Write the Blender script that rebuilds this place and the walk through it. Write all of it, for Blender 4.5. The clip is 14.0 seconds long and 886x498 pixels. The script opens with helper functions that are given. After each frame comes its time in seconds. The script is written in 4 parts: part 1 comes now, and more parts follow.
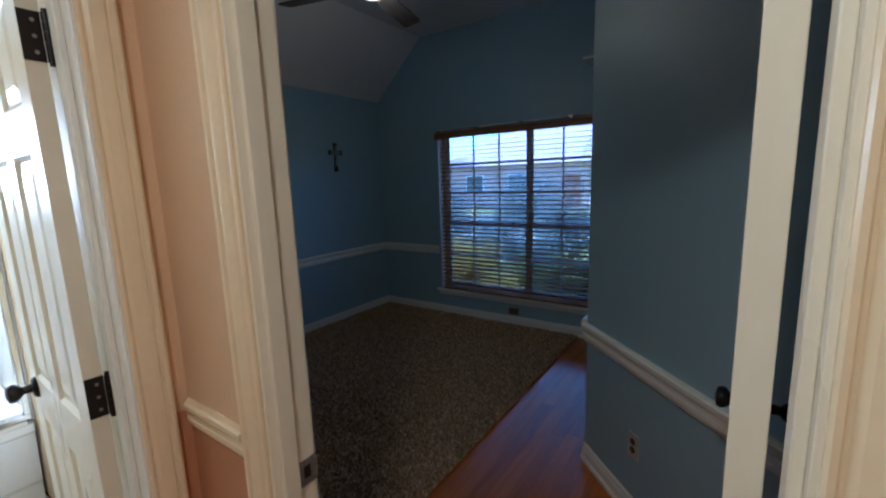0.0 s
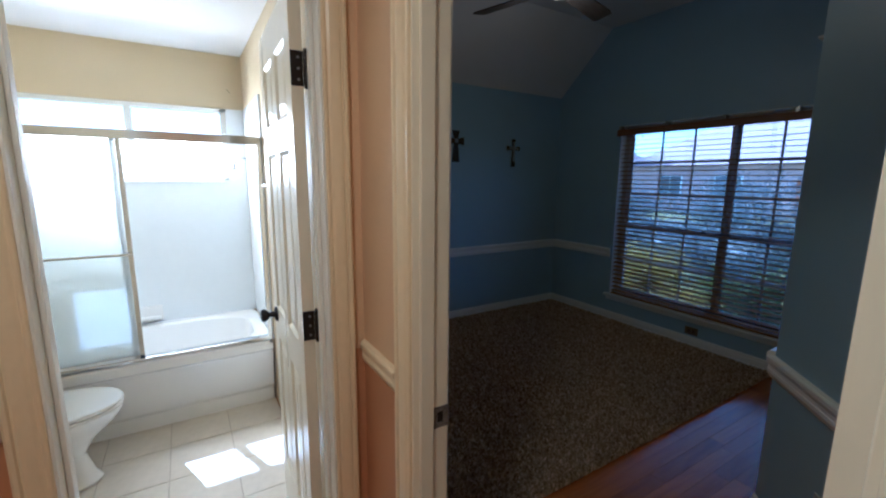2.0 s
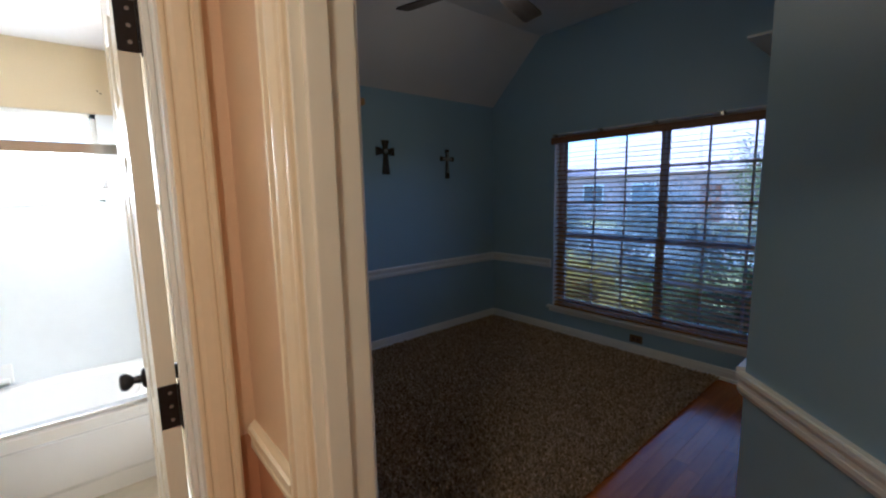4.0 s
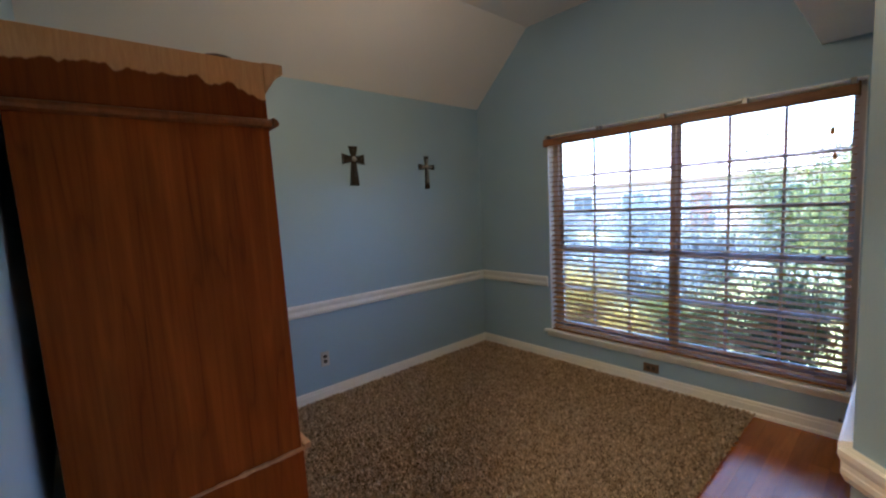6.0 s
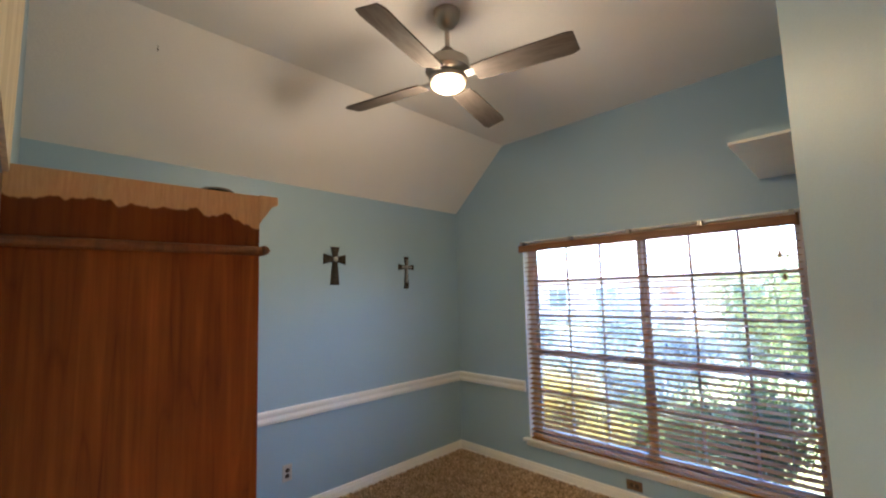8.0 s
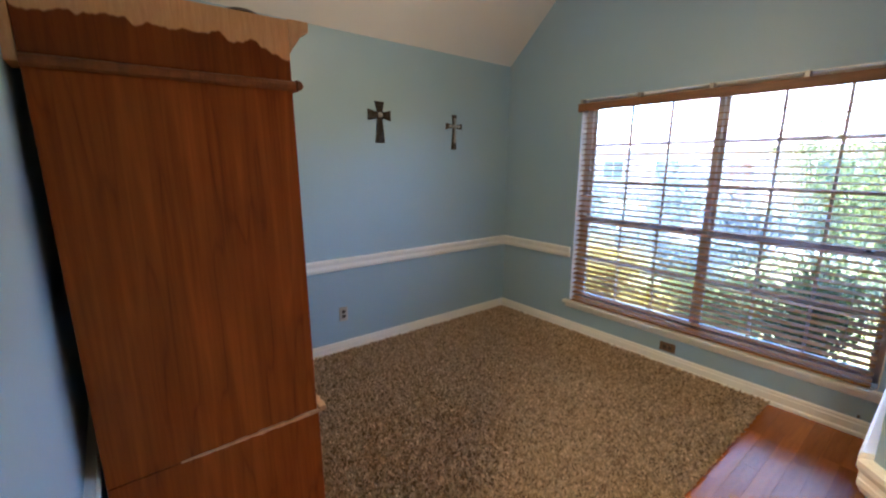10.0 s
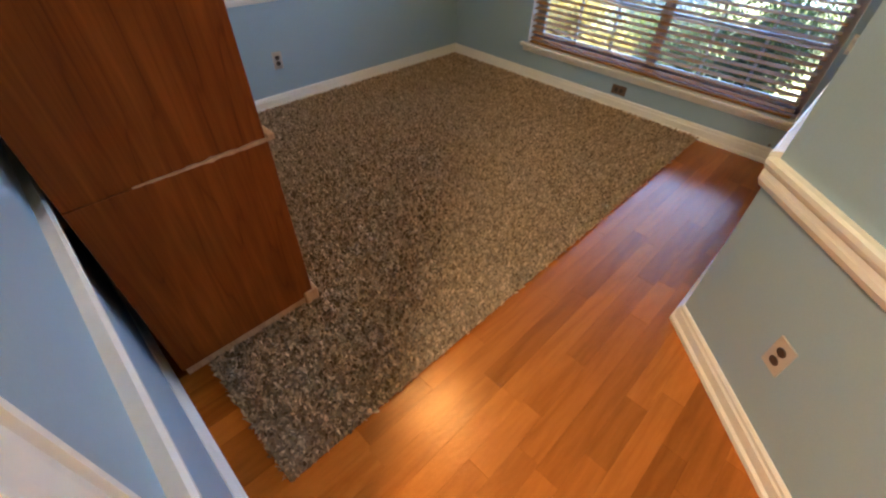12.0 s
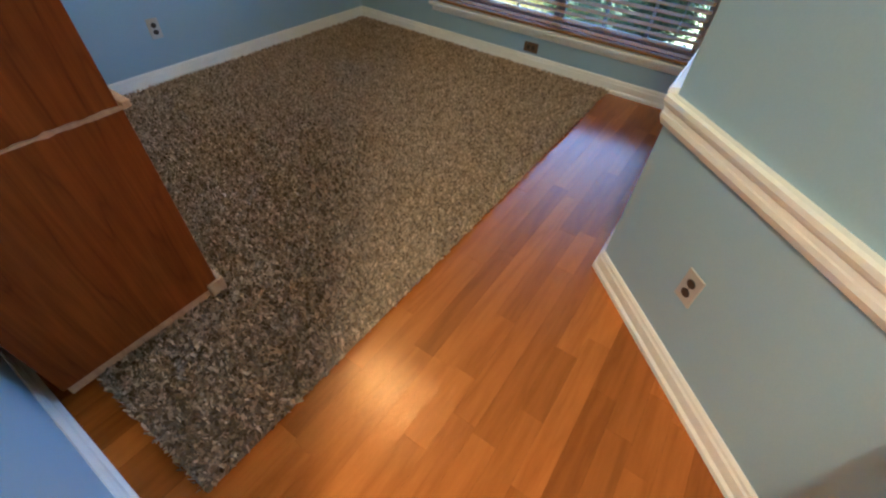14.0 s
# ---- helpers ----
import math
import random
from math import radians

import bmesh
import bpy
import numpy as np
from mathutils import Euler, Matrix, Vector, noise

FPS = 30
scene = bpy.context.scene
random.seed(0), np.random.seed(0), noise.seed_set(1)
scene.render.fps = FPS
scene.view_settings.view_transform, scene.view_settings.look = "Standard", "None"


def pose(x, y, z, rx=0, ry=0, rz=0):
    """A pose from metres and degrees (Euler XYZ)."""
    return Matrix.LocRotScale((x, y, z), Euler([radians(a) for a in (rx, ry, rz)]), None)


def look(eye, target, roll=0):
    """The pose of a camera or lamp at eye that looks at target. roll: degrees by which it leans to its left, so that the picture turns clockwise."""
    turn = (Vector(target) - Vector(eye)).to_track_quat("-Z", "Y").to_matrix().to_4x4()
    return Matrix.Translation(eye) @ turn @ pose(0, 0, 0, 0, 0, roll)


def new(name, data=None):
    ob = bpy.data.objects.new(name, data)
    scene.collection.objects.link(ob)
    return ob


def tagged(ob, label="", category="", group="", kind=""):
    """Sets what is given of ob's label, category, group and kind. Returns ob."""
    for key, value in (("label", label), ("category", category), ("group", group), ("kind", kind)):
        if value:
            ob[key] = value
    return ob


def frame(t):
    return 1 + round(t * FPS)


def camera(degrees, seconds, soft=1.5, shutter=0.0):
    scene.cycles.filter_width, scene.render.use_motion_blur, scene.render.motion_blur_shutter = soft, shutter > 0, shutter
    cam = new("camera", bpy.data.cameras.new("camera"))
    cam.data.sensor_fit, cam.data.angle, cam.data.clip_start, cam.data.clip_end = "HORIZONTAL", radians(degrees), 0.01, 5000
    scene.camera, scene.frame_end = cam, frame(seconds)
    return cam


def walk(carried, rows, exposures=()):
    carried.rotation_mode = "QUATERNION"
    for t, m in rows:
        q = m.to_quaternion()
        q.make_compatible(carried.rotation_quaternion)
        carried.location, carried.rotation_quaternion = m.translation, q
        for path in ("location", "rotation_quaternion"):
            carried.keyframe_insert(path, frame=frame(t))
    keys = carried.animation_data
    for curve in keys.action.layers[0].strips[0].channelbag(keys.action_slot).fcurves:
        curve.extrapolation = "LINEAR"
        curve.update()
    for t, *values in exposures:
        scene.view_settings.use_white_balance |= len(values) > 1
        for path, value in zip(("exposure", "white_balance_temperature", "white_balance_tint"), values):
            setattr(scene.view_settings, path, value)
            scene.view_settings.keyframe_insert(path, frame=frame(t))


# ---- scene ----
cam = camera(93.5, 14.0, soft=2.2)
PATH = [
    (0, (0.658, 0.156, 1.506), (-0.461, 1.782, 1.184), -1.9),
    (0.5, (0.673, 0.194, 1.51), (-0.409, 1.835, 1.143), -0.5),
    (1, (0.74, 0.191, 1.511), (-0.642, 1.589, 1.143), 0.2),
    (1.5, (0.773, 0.157, 1.505), (-0.825, 1.306, 1.15), 0.0),
    (2, (0.79, 0.131, 1.51), (-0.888, 1.166, 1.175), 0.5),
    (2.5, (0.782, 0.089, 1.514), (-0.927, 1.075, 1.188), 1.0),
    (3, (0.769, 0.113, 1.507), (-0.861, 1.219, 1.166), 0.8),
    (3.2, (0.748, 0.127, 1.502), (-0.793, 1.347, 1.134), 1.1),
    (5.3, (0.184, 0.737, 1.448), (-1.35, 2.006, 1.255), -3.3),
    (5.5, (0.182, 0.749, 1.44), (-1.343, 2.028, 1.243), -3.4),
    (6, (0.179, 0.757, 1.457), (-1.311, 2.076, 1.261), -2.8),
    (6.5, (0.187, 0.761, 1.513), (-1.308, 2.09, 1.48), -3.1),
    (7, (0.184, 0.732, 1.536), (-1.198, 2.166, 1.717), -1.6),
    (7.2, (0.204, 0.72, 1.551), (-1.135, 2.187, 1.782), -1.6),
    (9.3, (0.177, 0.732, 1.583), (-1.436, 1.915, 1.619), 0.2),
    (9.5, (0.163, 0.752, 1.565), (-1.437, 1.947, 1.447), 0.2),
    (10, (0.145, 0.782, 1.514), (-1.388, 2.002, 1.113), 0.4),
    (10.5, (0.126, 0.797, 1.463), (-1.298, 2.002, 0.741), 0.3),
    (11, (0.131, 0.81, 1.427), (-1.193, 1.905, 0.403), -0.2),
    (11.5, (0.159, 0.802, 1.417), (-1.049, 1.815, 0.186), 0.1),
    (12, (0.151, 0.764, 1.372), (-0.863, 1.834, 0.02), 2.2),
    (12.5, (0.181, 0.687, 1.337), (-0.663, 1.842, -0.06), 0.7),
    (13, (0.218, 0.626, 1.244), (-0.363, 1.73, -0.319), -1.0),
    (13.2, (0.211, 0.627, 1.245), (-0.327, 1.703, -0.354), -0.2),
    (13.5, (0.21, 0.69, 1.255), (-0.334, 1.814, -0.307), 1.7),
    (14, (0.192, 0.849, 1.289), (-0.556, 2.042, -0.131), 4.0),
]
# seconds, stops, kelvin, tint
EXPOSURES = [(0, 2.2, 3750, 8), (1.5, 2.15, 3800, 9), (3.2, 1.7, 3850, 11), (5.3, 4.1, 4650, 14), (6.1, 4.3, 4900, 14), (6.5, 5.0, 5800, 14), (7.0, 4.9, 5400, 13), (9.3, 5.0, 4900, 13), (11, 4.95, 4800, 12), (12, 4.9, 5200, 12), (13.1, 4.7, 4850, 10), (13.5, 4.75, 4300, 4), (14, 4.85, 4400, 4)]
walk(cam, [(t, look(eye, target, roll)) for t, eye, target, roll in PATH], EXPOSURES)

# ---- light ----
world = bpy.data.worlds.new("daylight")
scene.world = world
world.use_nodes = True
wn = world.node_tree
sky = wn.nodes.new("ShaderNodeTexSky")
sky.sky_type, sky.sun_disc, sky.dust_density = "NISHITA", False, 1.8
SUN_EL, SUN_AZ = 50.0, 250.0      # azimuth clockwise from +y
sky.sun_elevation, sky.sun_rotation = radians(SUN_EL), radians(SUN_AZ)
wn.nodes["Background"].inputs[1].default_value = 0.13
wn.links.new(sky.outputs[0], wn.nodes["Background"].inputs[0])
sun_dir = Vector((math.sin(radians(SUN_AZ)) * math.cos(radians(SUN_EL)), math.cos(radians(SUN_AZ)) * math.cos(radians(SUN_EL)), math.sin(radians(SUN_EL))))
sun = new("sun", bpy.data.lights.new("sun", "SUN"))
sun.data.energy, sun.data.angle, sun.data.color = 4.2, radians(0.6), (1.0, 0.95, 0.86)
sun.matrix_world = look(sun_dir * 40, (0, 0, 0))


def area_lamp(name, eye, target, w, h, watts, colour):
    ob = new(name, bpy.data.lights.new(name, "AREA"))
    ob.data.shape, ob.data.size, ob.data.size_y = "RECTANGLE", w, h
    ob.data.energy, ob.data.color = watts, colour
    ob.matrix_world = look(eye, target)
    return ob


# The hall's own source is unknown; this fill lamp is added to light it.
area_lamp("hall_fill_lamp", (0.55, -0.2, 2.365), (0.55, -0.2, 0.0), 0.26, 0.26, 2.7, (1.0, 0.69, 0.33)).data.shape = "DISK"
area_lamp("bath_window_light", (-2.805, -0.16, 1.72), (-1.5, -0.1, 0.9), 1.1, 0.46, 10.5, (1.0, 0.75, 0.45))
fan_bulb = area_lamp("fan_bulb", (-1.19, 2.18, 2.60), (-1.19, 2.18, 0.0), 0.17, 0.17, 0.4, (1.0, 0.60, 0.15))
fan_bulb.data.shape = "DISK"
fan_glow = new("fan_glow", bpy.data.lights.new("fan_glow", "POINT"))
fan_glow.data.energy, fan_glow.data.shadow_soft_size, fan_glow.data.color = 0.95, 0.14, (1.0, 0.69, 0.36)
fan_glow.location = (-1.19, 2.18, 2.505)


# ---- materials ----
def material(name, rough=0.6, metal=0.0):
    m = bpy.data.materials.new(name)
    m.use_nodes = True
    b = m.node_tree.nodes["Principled BSDF"]
    b.inputs["Roughness"].default_value, b.inputs["Metallic"].default_value = rough, metal
    return m, m.node_tree, b


def node(nt, kind, **values):
    n = nt.nodes.new(kind)
    for k, v in values.items():
        n.inputs[k].default_value = v
    return n


def coords(nt, scale=(1, 1, 1)):
    tc, mp = nt.nodes.new("ShaderNodeTexCoord"), nt.nodes.new("ShaderNodeMapping")
    mp.inputs["Scale"].default_value = scale
    nt.links.new(tc.outputs["Object"], mp.inputs["Vector"])
    return mp.outputs[0]


def ramp(nt, fac, stops):
    r = nt.nodes.new("ShaderNodeValToRGB")
    while len(r.color_ramp.elements) < len(stops):
        r.color_ramp.elements.new(0.5)
    for e, (p, c) in zip(r.color_ramp.elements, stops):
        e.position, e.color = p, (*c, 1)
    nt.links.new(fac, r.inputs[0])
    return r.outputs[0]


def mixed(nt, fac, a, b, mode="MIX"):
    n = nt.nodes.new("ShaderNodeMix")
    n.data_type, n.blend_type = "RGBA", mode
    for sock, v in ((n.inputs[0], fac), (n.inputs[6], a), (n.inputs[7], b)):
        if isinstance(v, (int, float)):
            sock.default_value = v
        elif isinstance(v, tuple):
            sock.default_value = (*v, 1)
        else:
            nt.links.new(v, sock)
    return n.outputs[2]


def bump(nt, b, height, strength=0.2, distance=0.01):
    n = node(nt, "ShaderNodeBump", Strength=strength, Distance=distance)
    nt.links.new(height, n.inputs["Height"])
    nt.links.new(n.outputs[0], b.inputs["Normal"])


def noise_tex(nt, vec, scale, detail=4.0, rough=0.6):
    n = node(nt, "ShaderNodeTexNoise", Scale=scale, Detail=detail, Roughness=rough)
    nt.links.new(vec, n.inputs["Vector"])
    return n.outputs["Fac"]


def shade(c, k):
    return tuple(min(1, v * k) for v in c)


def plain(name, colour, rough=0.6, metal=0.0, grain=60.0, stain=1.5, vary=0.12, relief=0.1, depth=0.002, scale=(1, 1, 1)):
    """A surface with fine grain and broad stains."""
    m, nt, b = material(name, rough, metal)
    v = coords(nt, scale)
    fine, broad = noise_tex(nt, v, grain), noise_tex(nt, v, stain, 3.0)
    c = ramp(nt, broad, [(0.3, shade(colour, 1 - vary)), (0.7, shade(colour, 1 + vary * 0.6))])
    c = mixed(nt, 0.35, c, ramp(nt, fine, [(0.35, shade(colour, 1 - vary)), (0.65, shade(colour, 1 + vary * 0.6))]))
    nt.links.new(c, b.inputs["Base Color"])
    r = nt.nodes.new("ShaderNodeMapRange")
    r.inputs[3].default_value, r.inputs[4].default_value = max(0.02, rough - 0.08), min(1, rough + 0.1)
    nt.links.new(broad, r.inputs[0])
    nt.links.new(r.outputs[0], b.inputs["Roughness"])
    if relief:
        bump(nt, b, fine, relief, depth)
    return m


def wood(name, dark, light, rough, grain_scale, ring=2.2, per_object=0.0, relief=0.15, coat=0.0, wavy=0.0, fine_mix=0.5):
    """Long grain: grain_scale is small along the fibres."""
    m, nt, b = material(name, rough)
    v = coords(nt, grain_scale)
    if per_object:
        info = nt.nodes.new("ShaderNodeObjectInfo")
        add = nt.nodes.new("ShaderNodeVectorMath")
        mul = nt.nodes.new("ShaderNodeMath")
        mul.operation, mul.inputs[1].default_value = "MULTIPLY", 40
        nt.links.new(info.outputs["Random"], mul.inputs[0])
        nt.links.new(v, add.inputs[0])
        nt.links.new(mul.outputs[0], add.inputs[1])
        v = add.outputs[0]
    broad = noise_tex(nt, v, ring, 3.0)
    w = node(nt, "ShaderNodeMath")
    w.operation, w.inputs[1].default_value = "MULTIPLY", 9.0
    nt.links.new(broad, w.inputs[0])
    fr = nt.nodes.new("ShaderNodeMath")
    fr.operation = "PINGPONG"
    fr.inputs[1].default_value = 1.0
    nt.links.new(w.outputs[0], fr.inputs[0])
    fine = noise_tex(nt, v, ring * 14, 5.0, 0.7)
    c = ramp(nt, fr.outputs[0], [(0.0, dark), (0.55, tuple((a + 2 * d) / 3 for a, d in zip(dark, light))), (1.0, light)])
    c = mixed(nt, fine_mix, c, ramp(nt, fine, [(0.3, dark), (0.7, light)]))
    if per_object:
        tone = ramp(nt, info.outputs["Random"], [(0.0, (0.62, 0.55, 0.5)), (0.5, (0.95, 0.92, 0.9)), (1.0, (1.25, 1.25, 1.2))])
        c = mixed(nt, per_object, c, tone, "MULTIPLY")
    nt.links.new(c, b.inputs["Base Color"])
    b.inputs["Coat Weight"].default_value = coat
    b.inputs["Coat Roughness"].default_value = 0.2
    bump(nt, b, fine, relief, 0.002)
    if wavy:
        w_ = noise_tex(nt, coords(nt, (22, 5, 22)), 1.6, 3.0)
        n = node(nt, "ShaderNodeBump", Strength=wavy, Distance=0.006)
        nt.links.new(w_, n.inputs["Height"])
        nt.links.new(b.inputs["Normal"].links[0].from_socket, n.inputs["Normal"])
        nt.links.new(n.outputs[0], b.inputs["Normal"])
        nt.links.new(n.outputs[0], b.inputs["Coat Normal"])
    return m


def thin_glass(name, tint, gloss_rough=0.02, frost=0.0):
    m, nt, b = material(name)
    out = nt.nodes["Material Output"]
    nt.nodes.remove(b)
    tr = node(nt, "ShaderNodeBsdfTransparent", Color=(*tint, 1))
    gl = node(nt, "ShaderNodeBsdfGlossy", Roughness=gloss_rough)
    fr = node(nt, "ShaderNodeFresnel", IOR=1.45)
    mx = nt.nodes.new("ShaderNodeMixShader")
    nt.links.new(fr.outputs[0], mx.inputs[0])
    base = tr.outputs[0]
    if frost:
        tl = node(nt, "ShaderNodeBsdfTranslucent", Color=(*tint, 1))
        df = node(nt, "ShaderNodeBsdfDiffuse", Color=(*shade(tint, 0.8), 1))
        n = noise_tex(nt, coords(nt), 90, 3)
        bp = node(nt, "ShaderNodeBump", Strength=0.4, Distance=0.002)
        nt.links.new(n, bp.inputs["Height"])
        nt.links.new(bp.outputs[0], df.inputs["Normal"])
        m1, m2 = nt.nodes.new("ShaderNodeMixShader"), nt.nodes.new("ShaderNodeMixShader")
        m1.inputs[0].default_value = 0.2
        nt.links.new(tl.outputs[0], m1.inputs[1])
        nt.links.new(df.outputs[0], m1.inputs[2])
        m2.inputs[0].default_value = frost
        nt.links.new(base, m2.inputs[1])
        nt.links.new(m1.outputs[0], m2.inputs[2])
        base = m2.outputs[0]
    nt.links.new(base, mx.inputs[1])
    nt.links.new(gl.outputs[0], mx.inputs[2])
    nt.links.new(mx.outputs[0], out.inputs[0])
    return m


def island_mix(name, stops, rough, translucent=0.0, noise_scale=3.0):
    """Colour that differs from tuft to tuft or leaf to leaf."""
    m, nt, b = material(name, rough)
    geo = nt.nodes.new("ShaderNodeNewGeometry")
    c = ramp(nt, geo.outputs["Random Per Island"], stops)
    n = noise_tex(nt, coords(nt), noise_scale, 3)
    c = mixed(nt, 0.5, c, ramp(nt, n, [(0.35, (0.6, 0.6, 0.6)), (0.7, (1.15, 1.15, 1.15))]), "MULTIPLY")
    nt.links.new(c, b.inputs["Base Color"])
    if translucent:
        tl = nt.nodes.new("ShaderNodeBsdfTranslucent")
        nt.links.new(c, tl.inputs[0])
        mx = nt.nodes.new("ShaderNodeMixShader")
        mx.inputs[0].default_value = translucent
        nt.links.new(b.outputs[0], mx.inputs[1])
        nt.links.new(tl.outputs[0], mx.inputs[2])
        nt.links.new(mx.outputs[0], nt.nodes["Material Output"].inputs[0])
    return m


BLUE = plain("blue_grey_wall_paint", (0.335, 0.462, 0.57), 0.42, grain=140, stain=0.9, vary=0.06, relief=0.25, depth=0.0015)
CEIL = plain("ceiling_paint", (0.80, 0.78, 0.75), 0.8, grain=120, stain=1.0, vary=0.06, relief=0.5, depth=0.003)
TRIM = plain("white_trim_paint", (0.84, 0.83, 0.77), 0.42, grain=40, stain=2.5, vary=0.06, relief=0.06)
DOORP = plain("white_door_paint", (0.82, 0.76, 0.60), 0.28, grain=50, stain=2.0, vary=0.05, relief=0.08, scale=(1, 1, 0.2))
HALLTRIM = plain("cream_hall_trim_paint", (0.80, 0.67, 0.43), 0.3, grain=40, stain=2.5, vary=0.06, relief=0.06)
PEACH = plain("peach_hall_paint", (0.70, 0.495, 0.285), 0.5, grain=140, stain=1.2, vary=0.06, relief=0.25)
RUST = plain("orange_wainscot_paint", (0.50, 0.25, 0.105), 0.5, grain=140, stain=1.2, vary=0.06, relief=0.25)
TAN = plain("tan_bath_paint", (0.66, 0.55, 0.34), 0.5, grain=140, stain=1.2, vary=0.06, relief=0.25)
SURROUND = plain("white_tub_surround", (0.80, 0.82, 0.82), 0.2, grain=20, stain=2, vary=0.03, relief=0.0)
PORCELAIN = plain("porcelain", (0.84, 0.83, 0.80), 0.08, grain=10, stain=3, vary=0.02, relief=0.0)
TILE = plain("cream_floor_tile", (0.68, 0.62, 0.52), 0.22, grain=25, stain=4, vary=0.1, relief=0.03)
GROUT = plain("grout", (0.50, 0.44, 0.36), 0.9, grain=200, vary=0.15)
CHROME = plain("chrome", (0.75, 0.76, 0.78), 0.14, 1.0, grain=60, vary=0.05, relief=0.0)
NICKEL = plain("brushed_nickel", (0.38, 0.35, 0.31), 0.3, 1.0, grain=200, vary=0.1, relief=0.05)
WORNSTEEL = plain("worn_dark_steel", (0.30, 0.27, 0.25), 0.4, 0.7, grain=120, stain=30, vary=0.5, relief=0.1)
BRONZE = plain("oil_rubbed_bronze", (0.035, 0.03, 0.03), 0.35, 0.8, grain=90, vary=0.3, relief=0.05)
PLATE = plain("brushed_steel_plate", (0.56, 0.54, 0.50), 0.35, 0.3, grain=150, vary=0.08, relief=0.05)
BROWNPLATE = plain("brown_plastic_plate", (0.14, 0.09, 0.055), 0.4, grain=80, vary=0.1, relief=0.02)
SOCKET = plain("dark_socket_plastic", (0.05, 0.035, 0.03), 0.4, grain=50, vary=0.2, relief=0.0)
VINYL = plain("window_frame_vinyl", (0.62, 0.54, 0.48), 0.45, grain=60, vary=0.08, relief=0.05)
PLANK = wood("oak_strip_floor", (0.30, 0.088, 0.008), (0.43, 0.138, 0.014), 0.25, (9, 0.9, 9), 1.0, 0.8, 0.04, 0.12, 0.45, 0.35)
# Amber tint colours the floor's reflections like golden lamp light.
PLANK.node_tree.nodes["Principled BSDF"].inputs["Specular Tint"].default_value = (1.0, 0.58, 0.19, 1)
PLANK.node_tree.nodes["Principled BSDF"].inputs["Specular IOR Level"].default_value = 0.85
SUBFLOOR = plain("subfloor", (0.06, 0.03, 0.015), 0.9, grain=40, vary=0.2)
# Golden light from the garden is put into this walnut; VALANCE goes without.
BLINDWOOD = wood("gold_lit_walnut", (0.23, 0.105, 0.020), (0.40, 0.20, 0.045), 0.6, (0.8, 9, 9), 2.0, 0.4, 0.05)
BLINDWOOD.node_tree.nodes["Principled BSDF"].inputs["Specular IOR Level"].default_value = 0.06
VALANCE = wood("walnut_valance", (0.13, 0.052, 0.014), (0.25, 0.110, 0.032), 0.5, (0.8, 9, 9), 2.0, 0.0, 0.05)
RAW = wood("raw_pine", (0.42, 0.24, 0.115), (0.62, 0.40, 0.21), 0.75, (6, 6, 1.0), 2.0)
CREAMWOOD = wood("cream_streaked_board", (0.42, 0.35, 0.22), (0.70, 0.63, 0.46), 0.7, (6, 6, 0.8), 2.0)
GREYWOOD = wood("grey_edge_wood", (0.17, 0.18, 0.18), (0.34, 0.35, 0.35), 0.8, (1, 6, 6), 2.0)
BLADE = wood("grey_fan_blade_wood", (0.06, 0.048, 0.04), (0.12, 0.10, 0.084), 0.75, (1.5, 9, 9), 2.0)
GLASS = thin_glass("window_glass", (0.93, 0.96, 0.97))
FROST = thin_glass("frosted_shower_glass", (0.97, 0.985, 0.97), 0.25, 0.42)
BATHPANE = thin_glass("obscure_window_glass", (0.97, 0.97, 0.96), 0.2, 0.35)
CORD = plain("blind_cord", (0.35, 0.28, 0.22), 0.8, grain=300, vary=0.1)
DARKMETAL = plain("dark_cross_metal", (0.07, 0.055, 0.045), 0.38, 0.7, grain=45, stain=14, vary=0.5, relief=0.6, depth=0.004)
PALEMETAL = plain("silvered_cross_metal", (0.42, 0.42, 0.40), 0.3, 0.8, grain=45, stain=10, vary=0.3, relief=0.5, depth=0.004)
TUFT = island_mix("brown_grey_shag", [(0.0, (0.17, 0.118, 0.066)), (0.3, (0.36, 0.258, 0.150)), (0.65, (0.55, 0.405, 0.250)), (1.0, (0.80, 0.61, 0.40))], 0.95, 0.0, 38.0)
RUGBASE = plain("rug_backing", (0.36, 0.28, 0.19), 1.0, grain=180, vary=0.4, relief=0.6)
LEAF = island_mix("green_leaves", [(0.0, (0.022, 0.034, 0.008)), (0.5, (0.065, 0.085, 0.018)), (1.0, (0.20, 0.19, 0.035))], 0.75, 0.45, 1.5)
GOLDLEAF = island_mix("yellow_leaves", [(0.0, (0.09, 0.066, 0.010)), (0.5, (0.24, 0.18, 0.024)), (1.0, (0.40, 0.29, 0.05))], 0.6, 0.45, 1.5)
PALELEAF = island_mix("grey_green_leaves", [(0.0, (0.04, 0.055, 0.058)), (0.5, (0.085, 0.105, 0.11)), (1.0, (0.24, 0.25, 0.28))], 0.8, 0.3, 1.5)
BARK = plain("bark", (0.09, 0.065, 0.045), 0.9, grain=30, vary=0.4, relief=0.8, depth=0.01)
LAWN = plain("dry_lawn", (0.19, 0.17, 0.055), 0.95, grain=14, stain=0.25, vary=0.35, relief=0.6, depth=0.02)
ASPHALT = plain("asphalt", (0.07, 0.07, 0.07), 0.9, grain=60, stain=0.4, vary=0.25, relief=0.4)
CONCRETE = plain("concrete", (0.36, 0.34, 0.31), 0.85, grain=40, stain=0.8, vary=0.15, relief=0.3)
BRICK = plain("pink_brick_wall", (0.42, 0.31, 0.28), 0.85, grain=12, stain=0.6, vary=0.25, relief=0.5)
